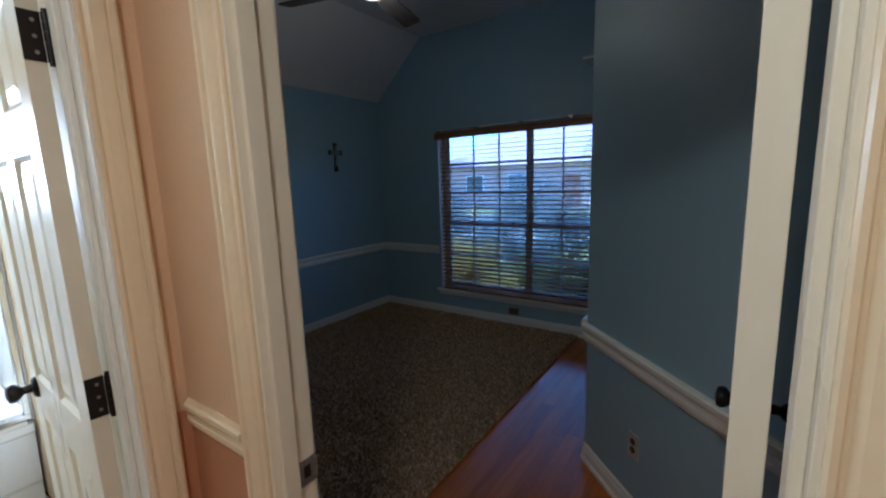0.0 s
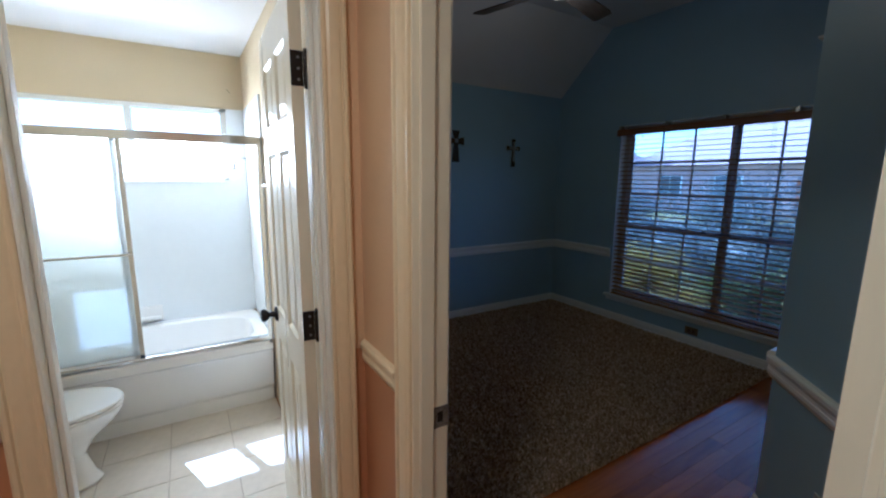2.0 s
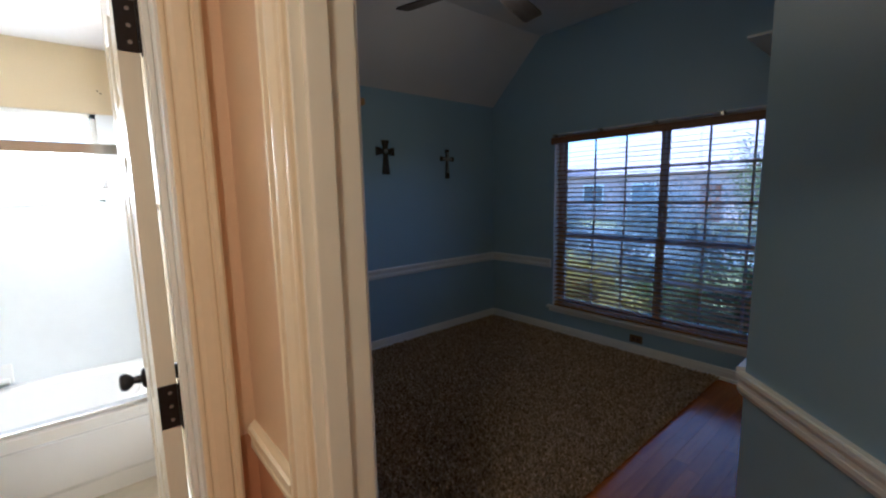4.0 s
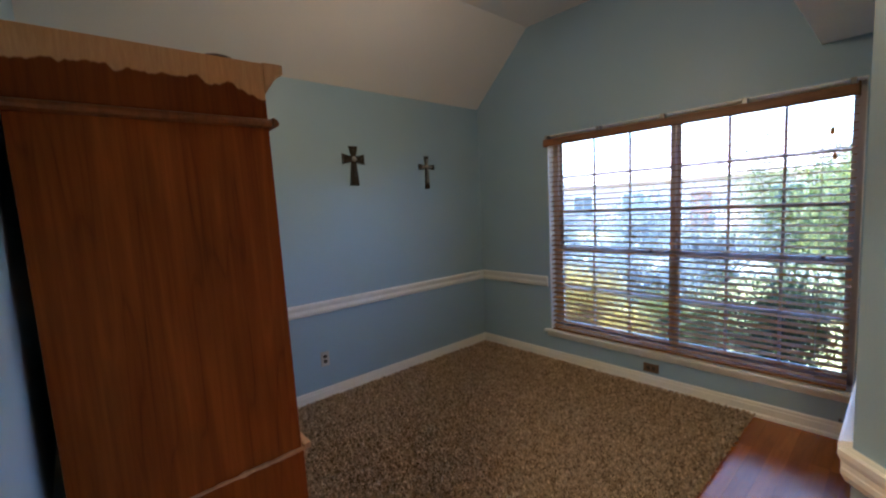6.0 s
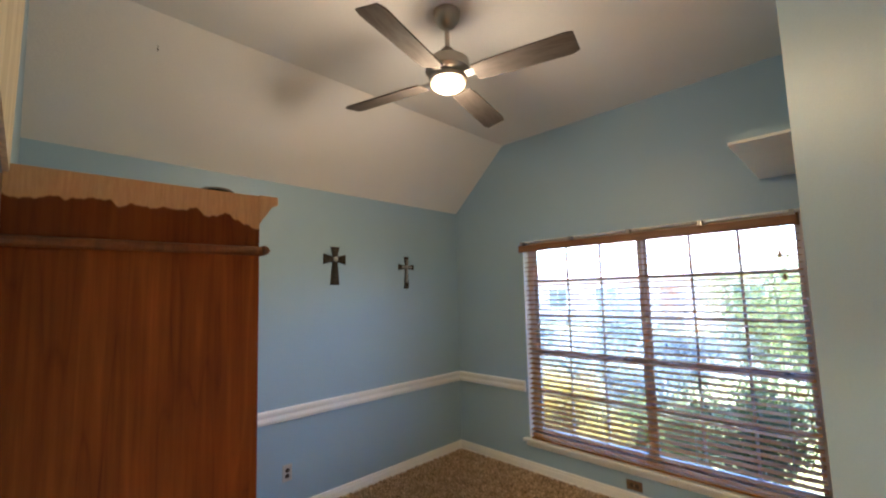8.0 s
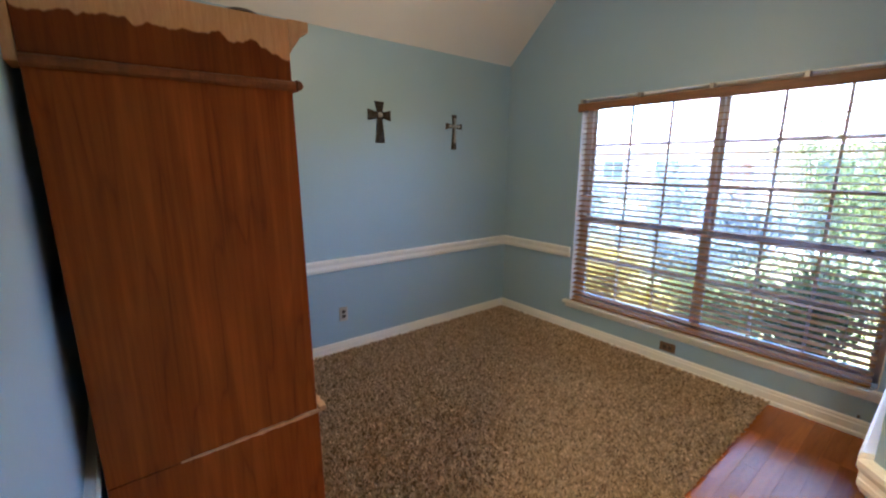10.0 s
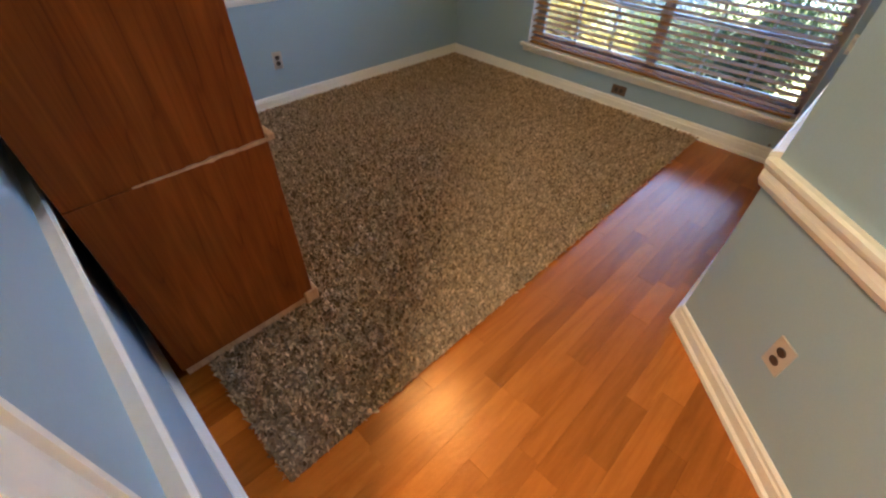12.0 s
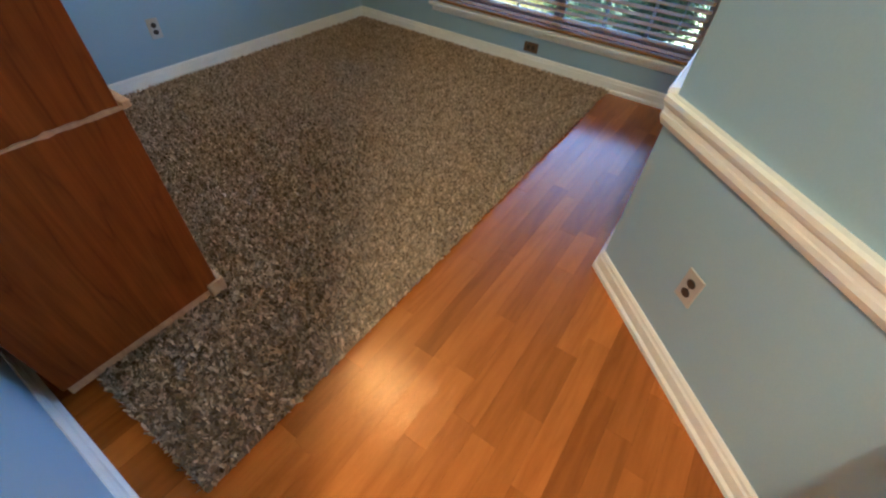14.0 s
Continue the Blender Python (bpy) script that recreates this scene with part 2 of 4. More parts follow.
SHINGLE = plain("grey_brown_shingle", (0.26, 0.20, 0.20), 0.9, grain=9, stain=0.7, vary=0.25, relief=0.5, scale=(1, 1, 6))
FARGLASS = plain("dark_house_glass", (0.05, 0.06, 0.08), 0.1, grain=5, vary=0.1, relief=0.0)
SIDING = plain("exterior_brick", (0.34, 0.22, 0.17), 0.85, grain=20, stain=0.8, vary=0.2, relief=0.5)


def stained_side():
    """Red-brown oak with vertical grain whose stain stops in a wavy line below the top."""
    m, nt, b = material("stained_oak_side", 0.55)
    b.inputs["Specular IOR Level"].default_value = 0.15
    v = coords(nt, (8, 8, 0.7))
    broad = noise_tex(nt, v, 1.0, 2.0)
    mul = nt.nodes.new("ShaderNodeMath")
    mul.operation, mul.inputs[1].default_value = "MULTIPLY", 9
    nt.links.new(broad, mul.inputs[0])
    pp = nt.nodes.new("ShaderNodeMath")
    pp.operation, pp.inputs[1].default_value = "PINGPONG", 1.0
    nt.links.new(mul.outputs[0], pp.inputs[0])
    fine = noise_tex(nt, v, 24, 5.0, 0.7)
    pore = noise_tex(nt, coords(nt, (30, 30, 0.8)), 3.5, 5.0, 0.7)
    c = ramp(nt, pp.outputs[0], [(0.0, (0.135, 0.031, 0.003)), (0.10, (0.19, 0.047, 0.004)), (0.7, (0.215, 0.056, 0.005)), (1.0, (0.26, 0.072, 0.007))])
    c = mixed(nt, 0.3, c, ramp(nt, pore, [(0.35, (0.095, 0.022, 0.002)), (0.5, (0.21, 0.056, 0.005)), (0.68, (0.32, 0.096, 0.011))]))
    cloud = noise_tex(nt, coords(nt, (3.0, 3.0, 1.2)), 2.2, 3.0)
    c = mixed(nt, 0.45, c, ramp(nt, cloud, [(0.3, (0.68, 0.64, 0.6)), (0.7, (1.18, 1.16, 1.12))]), "MULTIPLY")
    raw = ramp(nt, fine, [(0.3, (0.46, 0.26, 0.12)), (0.7, (0.60, 0.37, 0.18))])
    tc, sep = nt.nodes.new("ShaderNodeTexCoord"), nt.nodes.new("ShaderNodeSeparateXYZ")
    nt.links.new(tc.outputs["Object"], sep.inputs[0])
    wave = noise_tex(nt, coords(nt, (0, 1, 0)), 11, 3.0, 0.55)
    w2 = nt.nodes.new("ShaderNodeMath")
    w2.operation, w2.inputs[1].default_value, w2.inputs[2].default_value = "MULTIPLY_ADD", -0.10, 0.050
    nt.links.new(wave, w2.inputs[0])
    dip = nt.nodes.new("ShaderNodeMapRange")          # the bare wood reaches lower at the front corner
    for k_, v_ in enumerate((0.38, 0.50, 0.0, 0.022)):
        dip.inputs[k_ + 1].default_value = v_
    nt.links.new(sep.outputs[1], dip.inputs[0])
    w3 = nt.nodes.new("ShaderNodeMath")
    w3.operation = "ADD"
    nt.links.new(w2.outputs[0], w3.inputs[0])
    nt.links.new(dip.outputs[0], w3.inputs[1])
    s = nt.nodes.new("ShaderNodeMath")
    s.operation = "ADD"
    nt.links.new(sep.outputs[2], s.inputs[0])
    nt.links.new(w3.outputs[0], s.inputs[1])
    frieze = nt.nodes.new("ShaderNodeMapRange")       # a second coat of stain on the frieze
    for k_, v_ in enumerate((1.700, 1.706, 0.0, 0.75)):
        frieze.inputs[k_ + 1].default_value = v_
    nt.links.new(sep.outputs[2], frieze.inputs[0])
    c = mixed(nt, frieze.outputs[0], c, mixed(nt, 1.0, c, (0.62, 0.56, 0.5), "MULTIPLY"))
    edge = nt.nodes.new("ShaderNodeMapRange")
    edge.inputs[1].default_value, edge.inputs[2].default_value = 1.800, 1.805
    nt.links.new(s.outputs[0], edge.inputs[0])
    nt.links.new(mixed(nt, edge.outputs[0], c, raw), b.inputs["Base Color"])
    bump(nt, b, fine, 0.25, 0.002)
    return m


OAKSIDE = stained_side()
OAK = wood("stained_oak", (0.10, 0.027, 0.003), (0.21, 0.066, 0.009), 0.55, (8, 8, 0.7), 1.5)


def lamp_glow(name, colour, strength):
    m, nt, b = material(name, 0.4)
    b.inputs["Emission Color"].default_value = (*colour, 1)
    b.inputs["Emission Strength"].default_value = strength
    return m


# Glass of the fan's lamp; the added hall fixture glows with it too.
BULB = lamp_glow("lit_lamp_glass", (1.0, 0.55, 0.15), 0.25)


# ---- building tools ----
def box(bm, x0, y0, z0, x1, y1, z1, bevel=0.0, m=None):
    mat = Matrix.LocRotScale(((x0 + x1) / 2, (y0 + y1) / 2, (z0 + z1) / 2), None, (abs(x1 - x0), abs(y1 - y0), abs(z1 - z0)))
    vs = bmesh.ops.create_cube(bm, size=1, matrix=(m @ mat) if m else mat)["verts"]
    if bevel:
        es = list({e for v in vs for e in v.link_edges})
        bmesh.ops.bevel(bm, geom=es, offset=bevel, segments=2, affect="EDGES", profile=0.5)
    return vs


def lathe(bm, profile, axis="z", at=(0, 0, 0), n=24, sx=1.0, sy=1.0):
    """Turns (radius, height) pairs round an axis."""
    rings = []
    for r, h in profile:
        ring = []
        for i in range(n):
            a = 2 * math.pi * i / n
            p = (r * math.cos(a) * sx, r * math.sin(a) * sy, h)
            p = {"z": p, "x": (p[2], p[0], p[1]), "y": (p[0], p[2], p[1])}[axis]
            ring.append(bm.verts.new(Vector(p) + Vector(at)))
        rings.append(ring)
    for a, b in zip(rings, rings[1:]):
        for i in range(n):
            bm.faces.new((a[i], a[(i + 1) % n], b[(i + 1) % n], b[i]))
    bm.faces.new(rings[0])
    bm.faces.new(rings[-1])


def tube(bm, points, r, n=8):
    for p, q in zip(points, points[1:]):
        p, q = Vector(p), Vector(q)
        m = Matrix.Translation((p + q) / 2) @ (q - p).to_track_quat("Z", "Y").to_matrix().to_4x4()
        bmesh.ops.create_cone(bm, segments=n, radius1=r, radius2=r, depth=(q - p).length, cap_ends=True, matrix=m)


def prism(bm, pts, z0, z1):
    lo, hi = [bm.verts.new((x, y, z0)) for x, y in pts], [bm.verts.new((x, y, z1)) for x, y in pts]
    n = len(pts)
    for i in range(n):
        bm.faces.new((lo[i], lo[(i + 1) % n], hi[(i + 1) % n], hi[i]))
    bm.faces.new(lo[::-1])
    bm.faces.new(hi)


def run(bm, p, q, profile, z=0.0, trim=(0.0, 0.0)):
    """A moulding from p to q; profile: (out, up) pairs; it stands out to the left of the way from p to q."""
    p, q = Vector((*p, z)), Vector((*q, z))
    d = (q - p).normalized()
    out = Vector((-d.y, d.x, 0))
    ends = [[bm.verts.new(e + out * o + d * o * k + Vector((0, 0, u))) for o, u in profile] for e, k in ((p, trim[0]), (q, -trim[1]))]
    n = len(profile)
    for i in range(n):
        bm.faces.new((ends[0][i], ends[0][(i + 1) % n], ends[1][(i + 1) % n], ends[1][i]))
    bm.faces.new(ends[0][::-1])
    bm.faces.new(ends[1])


def mesh_of(name, bm, mat, smooth=False):
    bmesh.ops.recalc_face_normals(bm, faces=bm.faces[:])
    me = bpy.data.meshes.new(name)
    bm.to_mesh(me)
    bm.free()
    me.materials.append(mat)
    if smooth:
        for f in me.polygons:
            f.use_smooth = True
        me.set_sharp_from_angle(angle=radians(38))
    return me


def part(name, bm, mat, parent=None, label="", smooth=False):
    ob = new(name, mesh_of(name, bm, mat, smooth))
    if parent:
        ob.parent = parent
    return tagged(ob, label) if label else ob


def structure(name, bm, mat, label, category="", smooth=False):
    return tagged(part(name, bm, mat, None, label, smooth), label, category or name.split("_")[0], kind="structure")


def thing(name, m, label, category, group=""):
    ob = new(name)
    ob.empty_display_size = 0.1
    ob.matrix_basis = m
    return tagged(ob, label, category, group)


def boxes(*bs, bevel=0.0):
    bm = bmesh.new()
    for b in bs:
        box(bm, *b, bevel=bevel)
    return bm


def door_slab(axis, a0, a1, u0, u1, z0, z1, h0, h1, zh):
    """A wall with a doorway from h0 to h1 up to zh, as one closed mesh."""
    bm = bmesh.new()
    put = (lambda u, z, a: (a, u, z)) if axis == "x" else (lambda u, z, a: (u, a, z))
    pts = [(u0, z0), (h0, z0), (h0, zh), (u0, zh), (h1, z0), (u1, z0), (u1, zh), (h1, zh), (u0, z1), (h0, z1), (h1, z1), (u1, z1)]
    A, B = [[bm.verts.new(put(u, z, a)) for u, z in pts] for a in (a0, a1)]
    for f in ((0, 1, 2, 3), (4, 5, 6, 7), (3, 2, 9, 8), (2, 7, 10, 9), (7, 6, 11, 10)):
        bm.faces.new([A[k] for k in f])
        bm.faces.new([B[k] for k in reversed(f)])
    rim = (0, 1, 2, 7, 4, 5, 6, 11, 10, 9, 8, 3)
    for k, l in zip(rim, rim[1:] + rim[:1]):
        bm.faces.new((A[k], A[l], B[l], B[k]))
    return bm


def window_slab(axis, a0, a1, u0, u1, z0, z1, h0, h1, k0, k1):
    bm = bmesh.new()
    put = (lambda u, z, a: (a, u, z)) if axis == "x" else (lambda u, z, a: (u, a, z))
    quad = lambda p0, q0, p1, q1, a: [bm.verts.new(put(u, z, a)) for u, z in ((p0, q0), (p1, q0), (p1, q1), (p0, q1))]
    o0, o1, i0, i1 = quad(u0, z0, u1, z1, a0), quad(u0, z0, u1, z1, a1), quad(h0, k0, h1, k1, a0), quad(h0, k0, h1, k1, a1)
    for i in range(4):
        j = (i + 1) % 4
        for f in ((o0[i], o0[j], i0[j], i0[i]), (o1[i], i1[i], i1[j], o1[j]), (o0[i], o1[i], o1[j], o0[j]), (i0[i], i0[j], i1[j], i1[i])):
            bm.faces.new(f)
    return bm


# ---- the plan ----
XL, YW = -2.84, 3.985                 # bedroom's left wall, window wall
YD, YH = 0.655, 0.562                 # door wall: bedroom face, hall and bath face
ZC, ZS, XB = 3.03, 2.44, -2.19        # flat ceiling, spring of the slope, where it bends
XR = 1.45                             # end of the bedroom behind the door
CX, CY = 0.10, 2.25                   # outside corner of the slanted wall
DL, DR, DH = -0.036, 0.7245, 2.06       # bedroom doorway
BX = -0.36                            # hall face of the bathroom wall
BL, BR = -0.158, 0.457                 # bathroom doorway, along y
TUBX, BACK = -2.01, -2.80             # tub front, bathroom's back wall
ZB = 2.38                             # bathroom ceiling
WX0, WX1, WZ0, WZ1 = -2.005, 0.0, 0.30, 2.048

# bedroom shell
structure("wall_west", boxes((XL - 0.15, YH, -0.1, XL, YW + 0.16, ZS + 0.25)), BLUE, "blue-grey painted bedroom wall with two crosses", "wall")
structure("wall_north", window_slab("y", YW, YW + 0.16, XL - 0.15, 0.4, -0.1, 3.2, WX0, WX1, WZ0, WZ1), BLUE, "blue-grey painted bedroom wall round the large window", "wall")
bm = door_slab("y", 0.609, YD, XL, XR + 0.1, -0.1, 3.2, DL - 0.02, DR + 0.02, DH + 0.02)
structure("wall_south", bm, BLUE, "blue-grey painted bedroom wall with the doorway", "wall")
bm = bmesh.new()
k = 0.1
far = (XR, CY - (XR - CX))
prism(bm, [(CX, CY), far, (far[0] + k, far[1] + 0.04), (CX + k, CY + k), (CX + k, YW), (CX, YW)], -0.1, 3.2)
structure("wall_east", bm, BLUE, "blue-grey slanted wall with an outside corner", "wall")
structure("wall_east_end", boxes((XR, YD - 0.02, -0.1, XR + 0.1, far[1] + 0.05, 3.2)), BLUE, "blue-grey wall behind the open door", "wall")
bm = bmesh.new()
slope = (ZC - ZS) / (XB - XL)
for x0, z0, x1, z1 in ((XL - 0.1, ZS - 0.1 * slope, XB, ZC), (XB, ZC, XR + 0.2, ZC)):
    lo = [bm.verts.new(v) for v in ((x0, 0.6, z0), (x1, 0.6, z1), (x1, YW + 0.1, z1), (x0, YW + 0.1, z0))]
    hi = [bm.verts.new(v.co + Vector((0, 0, 0.12))) for v in lo]
    for i in range(4):
        bm.faces.new((lo[i], lo[(i + 1) % 4], hi[(i + 1) % 4], hi[i]))
    bm.faces.new(lo[::-1])
    bm.faces.new(hi)
structure("ceiling_bedroom", bm, CEIL, "off-white vaulted ceiling with one sloping side", "ceiling")
structure("floor_bedroom", boxes((XL - 0.1, 0.5, -0.12, XR + 0.1, YW + 0.1, -0.019)), SUBFLOOR, "dark floor under the oak strips", "floor")
# bulkhead shelf in the corner beside the window
bm = boxes((-0.19, 3.08, 2.275, CX, YW, 2.31))
structure("plant_ledge", bm, BLUE, "blue-grey boxed ledge above the window's end", "ledge")
# White instead of wall blue, so the colour holds the window's light.
structure("plant_ledge_soffit", boxes((-0.193, 3.077, 2.262, CX, YW, 2.275)), TRIM, "underside of the boxed ledge, whitened for the window light on it", "ledge")

# hall and bathroom shell
def split_wall(name, bs, mat, label):
    return structure(name, boxes(*bs), mat, label, "wall")


RAILZ = 1.0
structure("wall_hall_north", door_slab("y", YH, 0.609, BX, 1.5, RAILZ, 2.6, DL - 0.02, DR + 0.02, DH + 0.02), PEACH, "peach painted hall wall beside the doorway", "wall")
split_wall("wainscot_hall_north", [(BX, YH, -0.1, DL - 0.02, 0.609, RAILZ)], RUST, "rust-orange painted lower hall wall")
split_wall("wainscot_hall_north_end", [(DR + 0.02, YH, -0.1, 1.5, 0.609, RAILZ)], RUST, "rust-orange painted lower hall wall")
structure("wall_hall_west", door_slab("x", -0.42, BX, -1.75, YH, RAILZ, 2.6, BL - 0.02, BR + 0.02, DH + 0.02), PEACH, "peach painted hall wall round the bathroom doorway", "wall")
split_wall("wainscot_hall_west", [(-0.42, -1.75, -0.1, BX, BL - 0.02, RAILZ)], RUST, "rust-orange painted lower hall wall")
split_wall("wainscot_hall_west_end", [(-0.42, BR + 0.02, -0.1, BX, YH, RAILZ)], RUST, "rust-orange painted lower hall wall")
split_wall("wall_hall_east", [(1.42, -1.75, -0.1, 1.5, YH, 2.6)], PEACH, "peach painted hall wall")
split_wall("wall_hall_south", [(-0.42, -1.85, -0.1, 1.5, -1.751, 2.6)], PEACH, "peach painted hall wall")
structure("ceiling_hall", boxes((-0.42, -1.85, 2.44, 1.5, 0.609, 2.6)), CEIL, "white hall ceiling", "ceiling")
structure("floor_hall", boxes((-0.5, -1.85, -0.12, 1.5, 0.5, -0.019)), SUBFLOOR, "dark floor under the hall's oak strips", "floor")
structure("wall_bath_east", door_slab("x", -0.48, -0.421, -1.1, YH, -0.1, 2.6, BL - 0.02, BR + 0.02, DH + 0.02), TAN, "tan painted bathroom wall round the doorway", "wall")
split_wall("wall_bath_north", [(BACK - 0.1, YH, -0.1, -0.421, 0.607, 2.6)], TAN, "tan painted bathroom wall")
split_wall("wall_bath_south", [(BACK - 0.1, -1.1, -0.1, -0.421, -1.0, 2.6)], TAN, "tan painted bathroom wall")
BWY0, BWY1, BWZ0, BWZ1 = -0.74, 0.435, 1.465, 2.0
structure("wall_bath_west", window_slab("x", BACK - 0.15, BACK, -1.1, YH, -0.1, 2.6, BWY0, BWY1, BWZ0, BWZ1), TAN, "tan painted bathroom wall above the tub", "wall")
structure("ceiling_bath", boxes((BACK - 0.1, -1.05, ZB, -0.45, 0.607, 2.6)), CEIL, "white textured bathroom ceiling", "ceiling")
structure("floor_bath", boxes((BACK, -1.05, -0.12, -0.42, 0.6, -0.006)), GROUT, "grout bed of the bathroom floor", "floor")

# ---- mouldings ----
BASE = [(0, 0), (0.022, 0), (0.022, 0.018), (0.014, 0.028), (0.014, 0.068), (0.010, 0.076), (0.010, 0.088), (0.004, 0.098), (0, 0.098)]
RAIL = [(o * 1.2, u * 1.05) for o, u in [(0, 0), (0.010, 0), (0.014, 0.010), (0.018, 0.020), (0.018, 0.034), (0.0162, 0.038), (0.0162, 0.052), (0.020, 0.058), (0.024, 0.070), (0.024, 0.084), (0.018, 0.090), (0, 0.090)]]
HRAIL = [(o * 0.7, u * 0.67) for o, u in RAIL]
SLANT = (far[0], far[1])


def trim_runs(name, label, profile, z, segs, mat=TRIM):
    for i, (p, q, tr) in enumerate(segs):
        bm = bmesh.new()
        run(bm, p, q, profile, z, tr)
        structure(f"{name}_{i + 1}", bm, mat, label, name)


BEDSEGS = [((XL, YW), (XL, YD), (1, 1)), ((CX, YW), (XL, YW), (1, 1)), ((XL, YD), (DL - 0.075, YD), (1, 0)),
           (SLANT, (CX, CY), (0, -0.42)), ((CX, CY), (CX, YW), (-0.42, 1)), ((DR + 0.075, YD), (XR, YD), (0, 0))]
trim_runs("baseboard", "white moulded baseboard along the bedroom wall", BASE, 0.0, BEDSEGS)
RAILSEGS = [s for s in BEDSEGS if s[0] != (CX, YW)] + [((WX0 - 0.02, YW), (XL, YW), (0, 1)), ((CX, YW), (WX1 + 0.02, YW), (1, 0))]
trim_runs("chair_rail", "white moulded chair rail on the bedroom wall", RAIL, 0.690, [s_ for s_ in RAILSEGS if s_[0] != SLANT])
trim_runs("slanted_rail", "white moulded chair rail on the slanted wall", RAIL, 0.672, [s_ for s_ in RAILSEGS if s_[0] == SLANT])
HALLSEGS = [((DL - 0.075, YH), (BX, YH), (0, 1)), ((BX, BL - 0.075), (BX, -1.7), (0, 0)), ((1.42, YH), (DR + 0.075, YH), (0, 0))]
trim_runs("hall_rail", "cream chair rail on the hall wall", HRAIL, 0.963, HALLSEGS, HALLTRIM)
trim_runs("hall_baseboard", "cream baseboard along the hall wall", BASE, 0.0, HALLSEGS, HALLTRIM)

CASING = [(0, 0), (0, 0.008), (0.003, 0.011), (0.008, 0.011), (0.010, 0.008), (0.013, 0.008), (0.020, 0.012), (0.036, 0.016), (0.044, 0.0165), (0.046, 0.013), (0.049, 0.013), (0.052, 0.020), (0.059, 0.021), (0.064, 0.018), (0.066, 0.0)]


def casing_leg(bm, origin, across, out, z0, z1):
    """An upright casing: across leads away from the opening, out away from the wall."""
    lo = [bm.verts.new(Vector(origin) + Vector(across) * a + Vector(out) * o + Vector((0, 0, z0))) for a, o in CASING]
    hi = [bm.verts.new(v.co + Vector((0, 0, z1 - z0 + a))) for v, (a, o) in zip(lo, CASING)]
    n = len(lo)
    for i in range(n):
        bm.faces.new((lo[i], lo[(i + 1) % n], hi[(i + 1) % n], hi[i]))
    bm.faces.new(lo)
    bm.faces.new(hi)


def casing_head(bm, p, q, out, z):
    p, q = Vector(p), Vector(q)
    d = (q - p).normalized()
    a_ = [bm.verts.new(p - d * a + Vector(out) * o + Vector((0, 0, z + a))) for a, o in CASING]
    b_ = [bm.verts.new(q + d * a + Vector(out) * o + Vector((0, 0, z + a))) for a, o in CASING]
    n = len(a_)
    for i in range(n):
        bm.faces.new((a_[i], a_[(i + 1) % n], b_[(i + 1) % n], b_[i]))
    bm.faces.new(a_)
    bm.faces.new(b_)


def casing_set(name, p, q, out, label, mat=TRIM):
    """Casing round an opening between p and q on one wall face."""
    root = thing(name, Matrix(), label, "door casing")
    tagged(root, kind="structure")
    d = (Vector(q) - Vector(p)).normalized()
    for o, a in ((p, -d), (q, d)):
        bm = bmesh.new()
        casing_leg(bm, o, a, out, 0, DH)
        part("casing_leg", bm, mat, root)
    bm = bmesh.new()
    casing_head(bm, p, q, out, DH)
    part("casing_head", bm, mat, root)
    return root


casing_set("trim_bedroom_door_hall", (DL - 0.006, YH, 0), (DR + 0.006, YH, 0), (0, -1, 0), "cream moulded casing round the bedroom doorway, hall side", HALLTRIM)
casing_set("trim_bedroom_door_room", (DL - 0.006, YD, 0), (DR + 0.006, YD, 0), (0, 1, 0), "white moulded casing round the bedroom doorway, room side")
casing_set("trim_bath_door_hall", (BX, BL - 0.006, 0), (BX, BR + 0.006, 0), (1, 0, 0), "cream moulded casing round the bathroom doorway", HALLTRIM)
casing_set("trim_bath_door_room", (-0.48, BL - 0.006, 0), (-0.48, BR + 0.006, 0), (-1, 0, 0), "white moulded casing inside the bathroom doorway")
# jambs with stops
jamb = tagged(thing("door_jamb_bedroom", Matrix(), "cream painted door jamb with a steel strike plate", "door jamb"), kind="structure")
part("jamb_side", boxes((DL - 0.0195, YH - 0.002, -0.01, DL, YD + 0.002, DH), bevel=0.0015), DOORP, jamb)
part("jamb_side", boxes((DR, YH - 0.002, -0.01, DR + 0.0195, YD + 0.002, DH), bevel=0.0015), DOORP, jamb)
part("jamb_head", boxes((DL - 0.0195, YH - 0.002, DH, DR + 0.0195, YD + 0.002, DH + 0.0195)), DOORP, jamb)
part("door_stop", boxes((DL, 0.576, 0, DL + 0.011, 0.612, DH), bevel=0.002), DOORP, jamb)
part("door_stop", boxes((DR - 0.011, 0.576, 0, DR, 0.612, DH), bevel=0.002), DOORP, jamb)
bm = boxes((DL, 0.616, 0.887, DL + 0.002, 0.659, 0.945), bevel=0.0006)
for k in range(6):                                   # lip curling round the jamb's edge
    a0, a1 = radians(15 * k), radians(15 * (k + 1))
    q = [(DL - 0.006 + 0.008 * math.cos(a), 0.657 + 0.008 * math.sin(a)) for a in (a0, a1)]
    q += [(DL - 0.006 + 0.0065 * math.cos(a), 0.657 + 0.0065 * math.sin(a)) for a in (a1, a0)]
    prism(bm, q, 0.893 + 0.001 * k, 0.939 - 0.001 * k)
plate = part("strike_plate", bm, WORNSTEEL, jamb, "worn steel strike plate")
# No opening is cut; a dark block on the plate stands for its shade.
part("latch_hole_patch", boxes((DL + 0.0012, 0.627, 0.903, DL + 0.0028, 0.643, 0.931), bevel=0.0005), BRONZE, plate, "dark patch for the shaded latch hole")
bm = bmesh.new()
for z in (0.894, 0.938):
    lathe(bm, [(0.004, 0), (0.004, 0.0006)], "x", (DL + 0.002, 0.634, z), 10)
